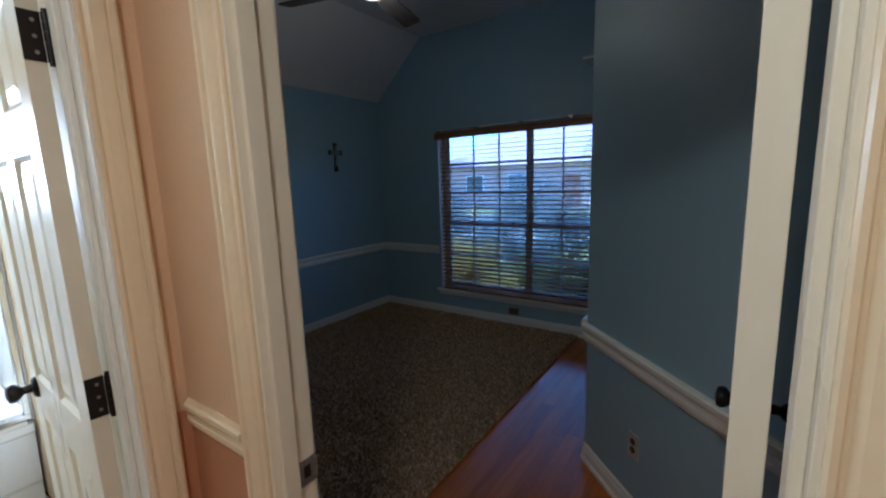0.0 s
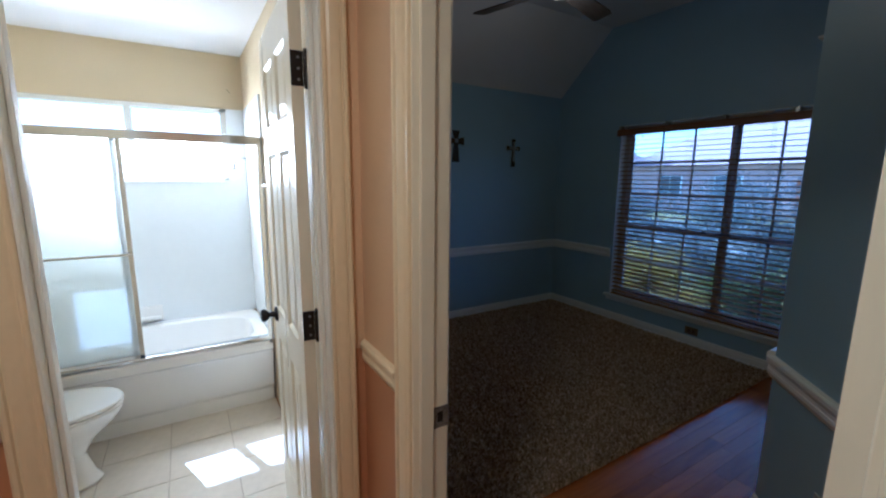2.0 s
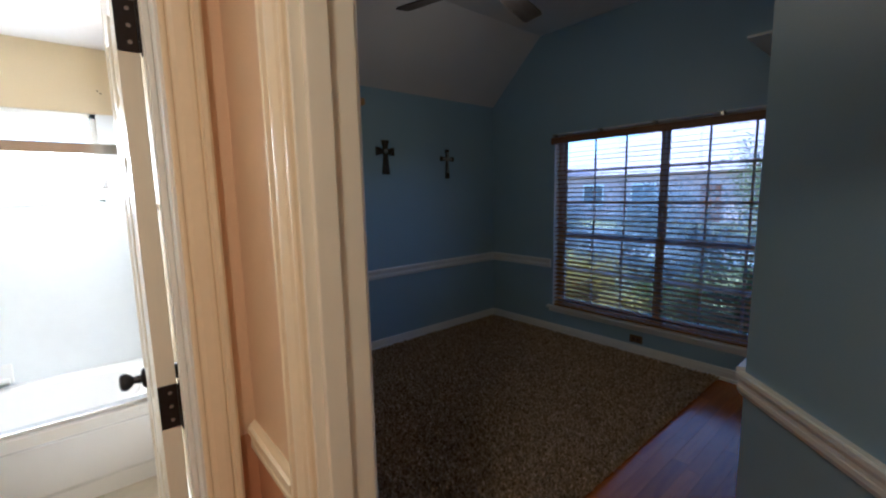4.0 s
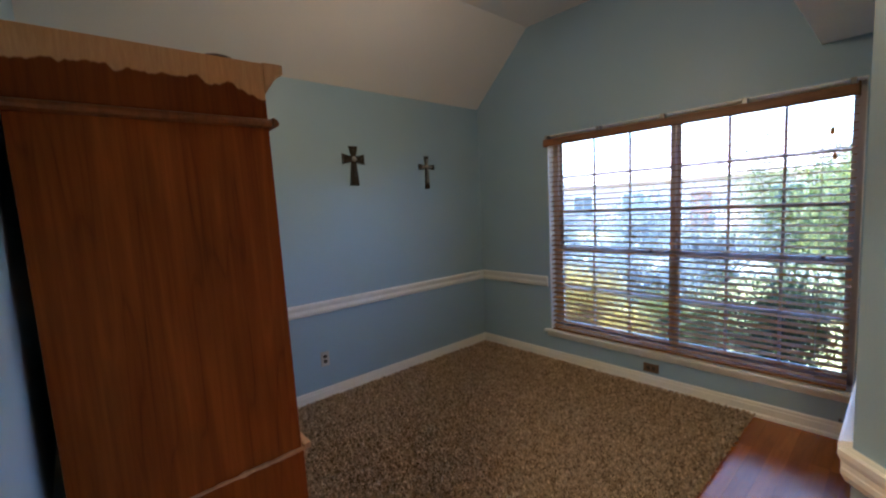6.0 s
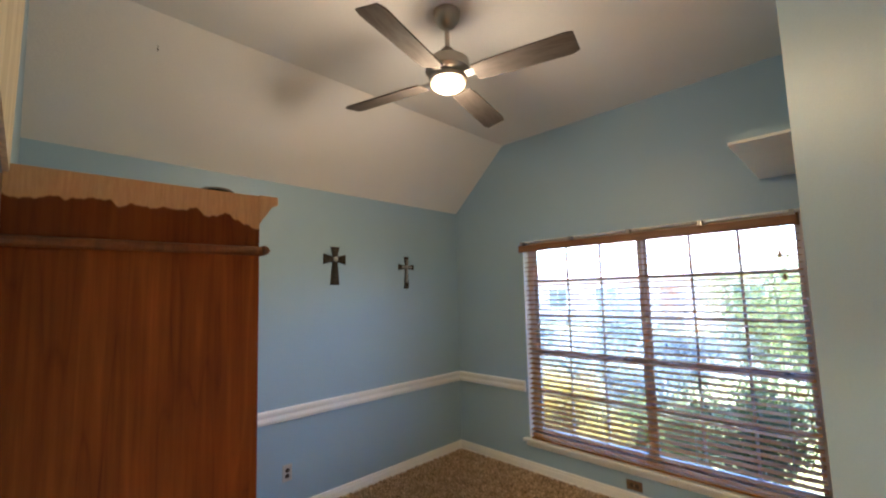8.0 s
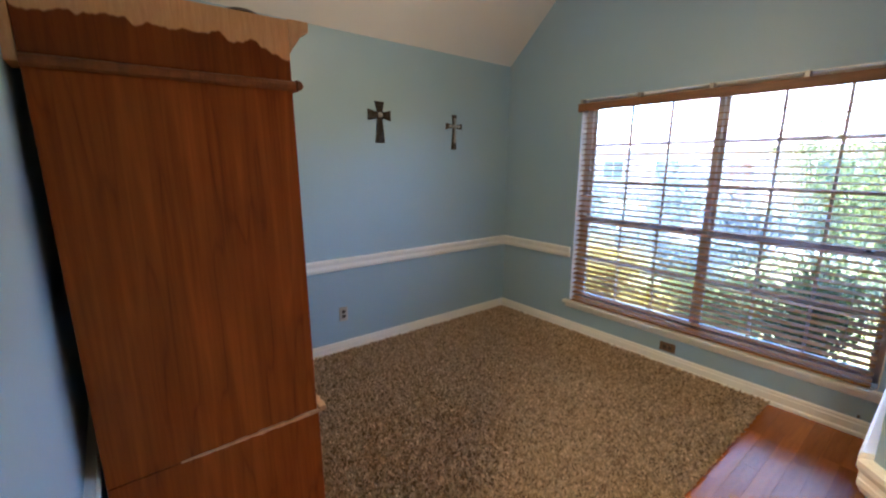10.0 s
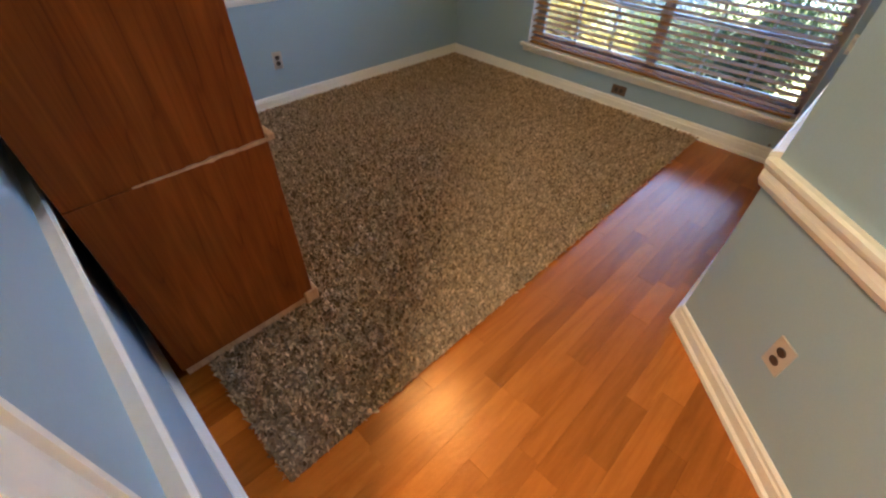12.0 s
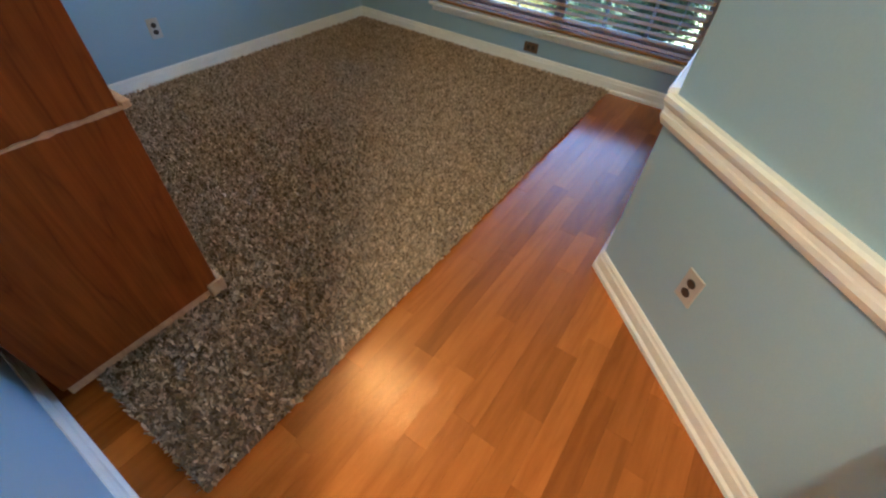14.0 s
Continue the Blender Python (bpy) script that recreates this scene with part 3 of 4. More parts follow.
part("screw", bm, WORNSTEEL, plate)
jamb2 = tagged(thing("door_jamb_bath", Matrix(), "cream painted bathroom door jamb", "door jamb"), kind="structure")
part("jamb_side", boxes((-0.482, BL - 0.0195, -0.01, BX + 0.002, BL, DH), bevel=0.0015), TRIM, jamb2)
part("jamb_side", boxes((-0.482, BR, -0.01, BX + 0.002, BR + 0.0195, DH), bevel=0.0015), TRIM, jamb2)
part("jamb_head", boxes((-0.482, BL - 0.0195, DH, BX + 0.002, BR + 0.0195, DH + 0.0195)), TRIM, jamb2)
part("door_stop", boxes((-0.442, BR - 0.011, 0, -0.405, BR, DH), bevel=0.002), TRIM, jamb2)
part("door_stop", boxes((-0.442, BL, 0, -0.405, BL + 0.011, DH), bevel=0.002), TRIM, jamb2)


# ---- doors ----
def knob_bm(side):
    bm = bmesh.new()
    s = side
    lathe(bm, [(0.031, 0.0), (0.031, s * 0.004), (0.026, s * 0.009), (0.013, s * 0.012), (0.011, s * 0.030), (0.018, s * 0.036), (0.026, s * 0.046), (0.0275, s * 0.054), (0.024, s * 0.062), (0.012, s * 0.066)], "y", (0, 0, 0), 24)
    return bm


def panel_door(name, m, width, height, label, hinge_y, t=0.0175):
    """A six-panel door; hinge edge at local x = 0, leaf along +x, thickness centred on y."""
    root = thing(name, m, label, "door")
    tagged(root, kind="structure")
    st, mid = 0.105 * width / 0.75, 0.09 * width / 0.75
    rows = [(0.25, 0.83), (0.96, 1.58), (1.68, 1.90)]
    cols = [(st, width / 2 - mid / 2), (width / 2 + mid / 2, width - st)]
    for x0 in (0, width - st):
        part("stile", boxes((x0, -t, 0, x0 + st, t, height), bevel=0.0012), DOORP, root)
    zs = [0] + [z for r in rows for z in r] + [height]
    for z0, z1 in zip(zs[::2], zs[1::2]):
        part("rail", boxes((st, -t + 0.0003, z0, width - st, t - 0.0003, z1)), DOORP, root)
    for z0, z1 in rows:
        part("mullion", boxes((cols[0][1], -t + 0.0003, z0, cols[1][0], t - 0.0003, z1)), DOORP, root)
    for x0, x1 in cols:
        for z0, z1 in rows:
            bm = bmesh.new()
            box(bm, x0, -0.007, z0, x1, 0.007, z1)
            for s in (-1, 1):
                a = [(x0 + 0.0, z0 + 0.0, t - 0.0003), (x0 + 0.012, z0 + 0.012, 0.009), (x0 + 0.020, z0 + 0.020, 0.009), (x0 + 0.045, z0 + 0.045, t - 0.0025)]
                rings = [[bm.verts.new((px, s * d, pz)) for px, pz in ((xa, za), (x0 + x1 - xa, za), (x0 + x1 - xa, z0 + z1 - za), (xa, z0 + z1 - za))] for xa, za, d in a]
                for r, q in zip(rings, rings[1:]):
                    for i in range(4):
                        bm.faces.new((r[i], r[(i + 1) % 4], q[(i + 1) % 4], q[i]))
                bm.faces.new(rings[-1])
            part("panel", bm, DOORP, root)
    for s in (-1, 1):
        k_ = part("door_knob", knob_bm(s), BRONZE, root, "dark bronze door knob", smooth=True)
        k_.location = (width - 0.065, s * t, 0.925)
    part("latch_plate", boxes((width - 0.0005, -0.0125, 0.886, width + 0.0015, 0.0125, 0.944)), NICKEL, root)
    for z in (0.27, 1.04, 1.80):
        bm = boxes((-0.0025, -0.017, z - 0.047, 0.001, 0.017, z + 0.047))
        h = part("hinge", bm, BRONZE, root, "dark bronze hinge")
        bm = bmesh.new()
        for i in range(5):
            lathe(bm, [(0.0068, z - 0.047 + i * 0.019), (0.0068, z - 0.047 + i * 0.019 + 0.0175)], "z", (-0.006, hinge_y * 0.0235, 0), 12)
        lathe(bm, [(0.0045, z - 0.054), (0.0045, z + 0.054)], "z", (-0.006, hinge_y * 0.0235, 0), 10)
        part("hinge_pin", bm, BRONZE, h, smooth=True)
        bm = bmesh.new()
        for dz in (-0.03, 0, 0.03):
            lathe(bm, [(0.004, -0.0032), (0.004, -0.0015)], "x", (0, 0.004 * hinge_y, z + dz), 8)
        part("screw", bm, NICKEL, h)
    return root


panel_door("door_bedroom", pose(0.6895, 0.661, 0.012, 0, 0, 85.6), 0.77, 2.02, "white six-panel bedroom door standing open into the room", -1, 0.017)
panel_door("door_bath", pose(-0.487, 0.4285, 0.012, 0, 0, 178.5), 0.60, 2.02, "white six-panel bathroom door standing open inwards", -1)

# ---- bedroom window ----
win = tagged(thing("window_1", Matrix(), "large twin double-hung window with divided panes", "window"), kind="structure")
wy = YW + 0.085
part("window_frame", boxes((WX0, wy, WZ0, WX0 + 0.055, wy + 0.06, WZ1), (WX1 - 0.04, wy, WZ0, WX1, wy + 0.06, WZ1), (WX0, wy, WZ0, WX1, wy + 0.06, WZ0 + 0.045), (WX0, wy, WZ1 - 0.04, WX1, wy + 0.06, WZ1), bevel=0.002), VINYL, win)
MX = -0.985
part("mullion", boxes((MX - 0.014, wy - 0.012, WZ0 + 0.045, MX + 0.014, wy + 0.07, WZ1 - 0.04), bevel=0.003), VINYL, win)
ZM = 1.03
for x0, x1 in ((WX0 + 0.055, MX - 0.014), (MX + 0.014, WX1 - 0.04)):
    for z0, z1, nrow, yo in ((WZ0 + 0.045, ZM, 2, 0.0), (ZM, WZ1 - 0.04, 3, 0.022)):
        y0 = wy + 0.008 + yo
        w_ = 0.022
        sash = part("sash", boxes((x0, y0, z0, x0 + w_, y0 + 0.02, z1), (x1 - w_, y0, z0, x1, y0 + 0.02, z1), (x0, y0, z0 - (0.012 if nrow == 3 else 0), x1, y0 + 0.02, z0 + w_), (x0, y0, z1 - w_, x1, y0 + 0.02, z1 + (0.012 if nrow == 2 else 0)), bevel=0.002), VINYL, win)
        bm = bmesh.new()
        for i in (1, 2):
            xm = x0 + w_ + (x1 - x0 - 2 * w_) * i / 3
            box(bm, xm - 0.008, y0 + 0.003, z0 + w_, xm + 0.008, y0 + 0.017, z1 - w_)
        for j in range(1, nrow):
            zm = z0 + w_ + (z1 - z0 - 2 * w_) * j / nrow
            box(bm, x0 + w_, y0 + 0.004, zm - 0.008, x1 - w_, y0 + 0.016, zm + 0.008)
        part("muntin", bm, VINYL, sash)
        pane = part("pane", boxes((x0 + w_ - 0.004, y0 + 0.0085, z0 + w_ - 0.004, x1 - w_ + 0.004, y0 + 0.0115, z1 - w_ + 0.004)), GLASS, sash)
        pane.visible_shadow = False
for x_ in (-0.16, MX - 0.16):
    bm = boxes((x_ - 0.024, wy - 0.006, ZM + 0.012, x_ + 0.024, wy + 0.012, ZM + 0.020), (x_ - 0.010, wy - 0.014, ZM + 0.018, x_ + 0.010, wy + 0.006, ZM + 0.034), bevel=0.002)
    part("sash_lock", bm, BRONZE, win, "dark bronze sash lock")
part("window_lining", boxes((WX0, YW + 0.002, WZ0, WX0 + 0.006, wy, WZ1), (WX1 - 0.006, YW + 0.002, WZ0, WX1, wy, WZ1), (WX0, YW + 0.002, WZ1 - 0.006, WX1, wy, WZ1)), TRIM, win, "white painted reveal")
bm = bmesh.new()
box(bm, WX0 - 0.045, YW - 0.05, WZ0 - 0.028, WX1 + 0.045, YW, WZ0 - 0.002, 0.006)
box(bm, WX0, YW, WZ0 - 0.02, WX1, wy, WZ0 + 0.002)
part("window_sill", bm, TRIM, win, "white painted sill")
bm = bmesh.new()
run(bm, (WX1 + 0.03, YW), (WX0 - 0.03, YW), [(0, 0), (0.010, 0), (0.014, 0.012), (0.018, 0.045), (0, 0.045)], WZ0 - 0.073)
part("window_apron", bm, TRIM, win)

# ---- wood blind ----
blind = thing("wood_blind", Matrix(), "dark walnut slatted blind, slats open, over the window", "blind")
VX0, VX1 = -2.012, -0.025
part("valance", boxes((VX0, YW - 0.055, 1.945, VX1, YW - 0.042, 2.008), (VX0, YW - 0.055, 1.945, VX0 + 0.012, YW - 0.002, 2.008), (VX1 - 0.012, YW - 0.055, 1.945, VX1, YW - 0.002, 2.02), bevel=0.003), VALANCE, blind)
part("head_rail", boxes((VX0 + 0.02, YW - 0.035, 1.96, VX1 - 0.02, YW + 0.01, 2.0)), BLINDWOOD, blind)
for i in range(5):
    x = VX0 + 0.03 + (VX1 - VX0 - 0.06) * i / 4
    part("bracket", boxes((x - 0.012, YW - 0.052, 2.0, x + 0.012, YW + 0.004, 2.041)), NICKEL, blind)
SL0, SL1 = VX0 + 0.048, VX1 - 0.005
bm = bmesh.new()
box(bm, SL0, -0.025, -0.0014, SL1, 0.025, 0.0014, 0.001)
slat_mesh = mesh_of("slat", bm, BLINDWOOD)
NSL = 38
for i in range(NSL):
    s = new("slat", slat_mesh)
    s.parent = blind
    z = 0.345 + i * (1.94 - 0.345) / (NSL - 1)
    s.matrix_basis = pose(0, YW - 0.008, z + random.uniform(-0.001, 0.001), 9 + random.uniform(-2.0, 2.0), random.uniform(-0.06, 0.06), 0)
part("bottom_rail", boxes((SL0, YW - 0.033, 0.306, SL1, YW + 0.017, 0.322), bevel=0.004), BLINDWOOD, blind)
for x in (SL0 + 0.14, SL0 + 0.66, SL0 + 1.29, SL1 - 0.14):
    bm = bmesh.new()
    for y in (YW - 0.034, YW + 0.018):
        tube(bm, [(x, y, 0.32), (x, y, 1.975)], 0.0012, 5)
    part("ladder_cord", bm, CORD, blind)
for x, z in ((SL1 - 0.10, 1.80), (SL1 - 0.085, 1.66)):
    bm = bmesh.new()
    tube(bm, [(x, YW - 0.045, z), (x, YW - 0.045, 1.96)], 0.0014, 5)
    c_ = part("pull_cord", bm, CORD, blind)
    bm = bmesh.new()
    lathe(bm, [(0.003, 0), (0.009, -0.012), (0.011, -0.035), (0.007, -0.042)], "z", (x, YW - 0.045, z), 12)
    part("tassel", bm, BLINDWOOD, c_, smooth=True)


# ---- outlets ----
def outlet(name, m, label, plate_mat=PLATE):
    """Local y points out of the wall, z up."""
    root = thing(name, m, label, "outlet", "wall outlets")
    bm = boxes((-0.035, 0, -0.0575, 0.035, 0.006, 0.0575), bevel=0.0025)
    part("cover_plate", bm, plate_mat, root)
    for z in (-0.0195, 0.0195):
        bm = bmesh.new()
        lathe(bm, [(0.0165, 0.004), (0.0165, 0.0085), (0.0155, 0.0095)], "y", (0, 0, z), 20, 1.0, 0.88)
        part("socket", bm, SOCKET, root, smooth=True)
    bm = bmesh.new()
    lathe(bm, [(0.003, 0.006), (0.003, 0.0075)], "y", (0, 0, 0), 10)
    part("screw", bm, NICKEL, root)
    return root


outlet("wall_outlet", pose(XL, 2.138, 0.325, 0, 0, -90), "steel outlet plate with dark sockets on the blue wall")
outlet("wall_outlet", pose(-1.112, YW, 0.150, 0, 90, 180), "sideways brown outlet with dark sockets below the window", BROWNPLATE)
outlet("wall_outlet", pose(0.385, CX + CY - 0.385, 0.345, 0, 0, 135), "steel outlet plate with dark sockets on the slanted wall")
switch = thing("light_switch", pose(-0.262, YD, 1.412), "dark bronze switch plate with a white toggle", "light switch")
part("cover_plate", boxes((-0.035, 0, -0.0575, 0.035, 0.006, 0.0575), bevel=0.0025), BRONZE, switch)
part("toggle", boxes((-0.006, 0.005, -0.012, 0.006, 0.016, 0.012), bevel=0.002), TRIM, switch, "white plastic toggle")
jack = thing("cable_jack", pose(-0.05, YW, 0.115, 0, 0, 180), "small dark cable jack above the baseboard", "cable jack")
bm = bmesh.new()
lathe(bm, [(0.008, 0), (0.008, 0.004), (0.005, 0.006), (0.005, 0.018)], "y", (0, 0, 0), 10)
part("connector", bm, SOCKET, jack)
knobthing = thing("cord_cleat", pose(0.05, YW, 0.585, 0, 0, 180), "small dark cord cleat beside the window", "cord cleat")
bm = bmesh.new()
box(bm, -0.012, 0, -0.035, 0.012, 0.012, 0.035, 0.004)
box(bm, -0.008, 0.012, -0.03, 0.008, 0.022, 0.03, 0.003)
part("cleat", bm, SOCKET, knobthing)


# ---- crosses ----
def cross_bm(h, w, arm, flare, up):
    """A flared cross, flat side on y = 0."""
    bm = bmesh.new()
    a, f = arm / 2, flare / 2
    zc = h * (1 - up)
    pts = [(-f, 0), (f, 0), (a, zc - a), (w / 2, zc - f), (w / 2, zc + f), (a, zc + a), (f, h), (-f, h), (-a, zc + a), (-w / 2, zc + f), (-w / 2, zc - f), (-a, zc - a)]
    lo = [bm.verts.new((x, 0, z)) for x, z in pts]
    hi = [bm.verts.new((x * 0.93, 0.014, zc + (z - zc) * 0.96)) for x, z in pts]
    n = len(pts)
    for i in range(n):
        bm.faces.new((lo[i], lo[(i + 1) % n], hi[(i + 1) % n], hi[i]))
    bm.faces.new(lo)
    bm.faces.new(hi)
    return bm, zc


def wall_cross(m, h, w, arm, flare, up, metal, boss, label):
    root = thing("wall_cross", m, label, "cross", "crosses on the wall")
    bm, zc = cross_bm(h, w, arm, flare, up)
    part("cross_body", bm, metal, root)
    bm, zc2 = cross_bm(h * 0.72, w * 0.68, arm * 0.5, flare * 0.45, up)
    for v in bm.verts:
        v.co.z += zc - zc2
        v.co.y = v.co.y * 0.4 + 0.0145
    part("inlay", bm, boss, root)
    bm = bmesh.new()
    lathe(bm, [(0.022, 0.012), (0.022, 0.02), (0.014, 0.028), (0.004, 0.03)], "y", (0, 0, zc), 16)
    part("boss", bm, PALEMETAL, root, "bright metal centre stone", smooth=True)
    return root


wall_cross(pose(XL, 2.509, 1.672, 0, 0, -90), 0.315, 0.205, 0.045, 0.082, 0.33, DARKMETAL, DARKMETAL, "dark bronze wall cross with flared arms and bright centre")
wall_cross(pose(XL, 3.27, 1.64, 0, 0, -90), 0.30, 0.185, 0.026, 0.05, 0.33, DARKMETAL, PALEMETAL, "slimmer silver and bronze wall cross")

# ---- ceiling fan ----
fan = thing("ceiling_fan", pose(-1.19, 2.18, ZC), "brushed nickel ceiling fan with four grey blades and a lit lamp", "ceiling fan")
bm = bmesh.new()
lathe(bm, [(0.068, 0), (0.068, -0.02), (0.062, -0.045), (0.042, -0.075), (0.02, -0.09)], "z")
part("canopy", bm, NICKEL, fan, smooth=True)
bm = bmesh.new()
lathe(bm, [(0.0125, -0.08), (0.0125, -0.26)], "z", n=14)
part("down_rod", bm, NICKEL, fan, smooth=True)
bm = bmesh.new()
lathe(bm, [(0.03, -0.205), (0.045, -0.230), (0.085, -0.255), (0.11, -0.275), (0.115, -0.325), (0.10, -0.345), (0.075, -0.355)], "z")
part("motor_housing", bm, NICKEL, fan, smooth=True)
bm = bmesh.new()
lathe(bm, [(0.075, -0.352), (0.098, -0.362), (0.098, -0.385), (0.09, -0.388)], "z")
part("lamp_ring", bm, NICKEL, fan, smooth=True)
bm = bmesh.new()
lathe(bm, [(0.088, -0.385), (0.086, -0.398), (0.07, -0.414), (0.04, -0.424), (0.01, -0.427)], "z")
part("lamp_glass", bm, BULB, fan, "lit frosted lamp glass", smooth=True)
bm = bmesh.new()
prof = [(0.15, -0.052), (0.22, -0.060), (0.60, -0.068), (0.635, -0.060), (0.642, 0.052), (0.61, 0.066), (0.22, 0.060), (0.15, 0.052)]
lo = [bm.verts.new((x, y, -0.004)) for x, y in prof]
hi = [bm.verts.new((x, y, 0.004)) for x, y in prof]
for i in range(8):
    bm.faces.new((lo[i], lo[(i + 1) % 8], hi[(i + 1) % 8], hi[i]))
bm.faces.new(lo)
bm.faces.new(hi)
blade_mesh = mesh_of("blade", bm, BLADE)
bm = bmesh.new()
box(bm, 0.08, -0.022, 0.004, 0.23, 0.022, 0.009, 0.002)
iron_mesh = mesh_of("blade_iron", bm, NICKEL)
for i in range(4):
    b_ = new("blade", blade_mesh)
    b_.parent = fan
    b_.matrix_basis = pose(0, 0, -0.370, 0, 0, 15.7 + 90 * i) @ pose(0, 0, 0, -12, 0, 0)
    c_ = new("blade_iron", iron_mesh)
    c_.parent = b_
hook = thing("ceiling_hook", pose(-2.317, 1.140, ZS + slope * (-2.317 - XL)), "small metal hook in the sloping ceiling", "hook")
bm = bmesh.new()
tube(bm, [(0, 0, 0.0), (0, 0, -0.02), (0.008, 0, -0.03), (0.016, 0, -0.022)], 0.002, 6)
part("hook_wire", bm, BRONZE, hook)

# ---- armoire ----
AX, AY0, AY1 = -1.015, 0.703, 1.225
AW = 1.22
arm = thing("armoire", pose(AX, AY0, 0.0, 0.9, 0, 0), "red-brown stained oak armoire with raw unpainted cornice", "armoire")
D = AY1 - AY0
part("side_panel", boxes((-0.022, 0.0, 0.05, 0.0, D, 0.745), bevel=0.002), OAKSIDE, arm)
part("side_panel", boxes((-0.022, 0.0, 0.746, -0.003, D - 0.004, 1.865), bevel=0.002), OAKSIDE, arm)
part("side_panel", boxes((-AW, 0.0, 0.05, -AW + 0.022, D, 1.86)), OAK, arm)
part("back_panel", boxes((-AW + 0.022, 0.004, 0.05, -0.022, 0.012, 1.85)), OAK, arm)
part("top_panel", boxes((-AW + 0.02, 0.004, 1.84, -0.022, D, 1.858)), RAW, arm, "raw pine top")
part("plinth", boxes((-AW + 0.01, 0.01, 0.012, -0.004, D - 0.01, 0.052), bevel=0.003), RAW, arm, "raw wood plinth with worn edges")
part("foot", boxes((-0.10, D - 0.04, 0.01, 0.008, D + 0.022, 0.075), bevel=0.008), RAW, arm)
bm = bmesh.new()
rs = random.Random(21)
seam = []
for i in range(25):
    u = i / 24
    h_ = (0.0015 + 0.0055 * u ** 0.7) * rs.uniform(0.6, 1.25) * (1.5 if 0.5 < u < 0.72 else 1.0)
    zc_, y_ = 0.7475 + rs.uniform(-0.001, 0.001), D - 0.37 + 0.373 * u
    seam.append([bm.verts.new((x_, y_, zc_ + dz)) for x_, dz in ((-0.006, -h_), (0.0035, -h_ * 0.7), (0.0035, h_ * 0.7), (-0.006, h_))])
for a_, b_ in zip(seam, seam[1:]):
    for i in range(4):
        bm.faces.new((a_[i], a_[(i + 1) % 4], b_[(i + 1) % 4], b_[i]))
bm.faces.new(seam[0])
bm.faces.new(seam[-1])
part("worn_seam", bm, RAW, arm, "pale worn edge where the stain has rubbed off")
bm = bmesh.new()
run(bm, (0.0, D), (0.0, 0.0), [(-0.004, -0.006), (0.004, -0.010), (0.012, -0.004), (0.014, 0.004), (0.010, 0.012), (0.003, 0.016), (-0.004, 0.016)], 1.700)
for v in bm.verts:
    v.co.x = -v.co.x - 0.003 if v.co.x < 0 else v.co.x
part("side_moulding", bm, OAK, arm)
bm = bmesh.new()
run(bm, (0.014, D), (-AW - 0.01, D), [(-0.004, -0.006), (0.006, -0.010), (0.016, -0.004), (0.02, 0.004), (0.014, 0.014), (-0.004, 0.018)], 1.700)
for v in bm.verts:
    v.co.y = 2 * D - v.co.y if v.co.y < D - 0.004 else v.co.y
part("front_moulding", bm, OAK, arm)
bm = bmesh.new()
run(bm, (-AW - 0.02, D - 0.004), (0.0, D - 0.004), [(0, 0), (-0.002, 0.002), (0.014, 0.02), (0.034, 0.05), (0.052, 0.058), (0.052, 0.082), (0, 0.082)], 1.785)
part("cornice", bm, RAW, arm, "raw pine cornice")
part("back_cleat", boxes((-0.10, -0.030, 1.70, -0.004, -0.001, 1.866), bevel=0.003), RAW, arm, "raw pine cleat at the back edge")
part("front_ledge", boxes((-AW, D + 0.0005, 0.742, 0.004, D + 0.024, 0.762), bevel=0.004), RAW, arm, "worn pale ledge above the drawers")
for x0, x1 in ((-AW + 0.022, -AW / 2 - 0.002), (-AW / 2 + 0.002, -0.022)):
    dr = part("cabinet_door", boxes((x0, D - 0.02, 0.80, x1, D, 1.67), bevel=0.003), OAK, arm)
for z0, z1 in ((0.06, 0.41), (0.415, 0.775)):
    part("drawer", boxes((-AW + 0.022, D - 0.02, z0, -0.022, D, z1), bevel=0.003), OAK, arm)
bowl = thing("bowl", pose(-1.10, 1.10, 1.870), "small dark bowl standing on the armoire", "bowl")
bm = bmesh.new()
lathe(bm, [(0.03, 0), (0.045, 0.006), (0.048, 0.014), (0.04, 0.022), (0.015, 0.026)], "z", n=24)
part("bowl_body", bm, BRONZE, bowl, smooth=True)
# board hung on the wall above the switch
board = thing("wall_board", pose(-0.83, YD, 1.80), "cream wooden board with grey edge hung on the wall", "wall board")
part("board_face", boxes((0.0, 0.026, 0.004, 0.62, 0.034, 0.5)), CREAMWOOD, board)
part("board_frame", boxes((0.0, 0.0, 0.0, 0.62, 0.026, 0.5)), GREYWOOD, board, "grey board edge")

# ---- rug ----
RX0, RX1, RY0, RY1 = XL + 0.03, -0.458, 0.785, 3.955
rug = thing("shag_rug", pose(0, 0, 0.001), "brown and grey speckled shag rug on the oak floor", "rug")
part("rug_backing", boxes((RX0, RY0, 0, RX1, RY1, 0.011), bevel=0.004), RUGBASE, rug)
rng = np.random.default_rng(7)


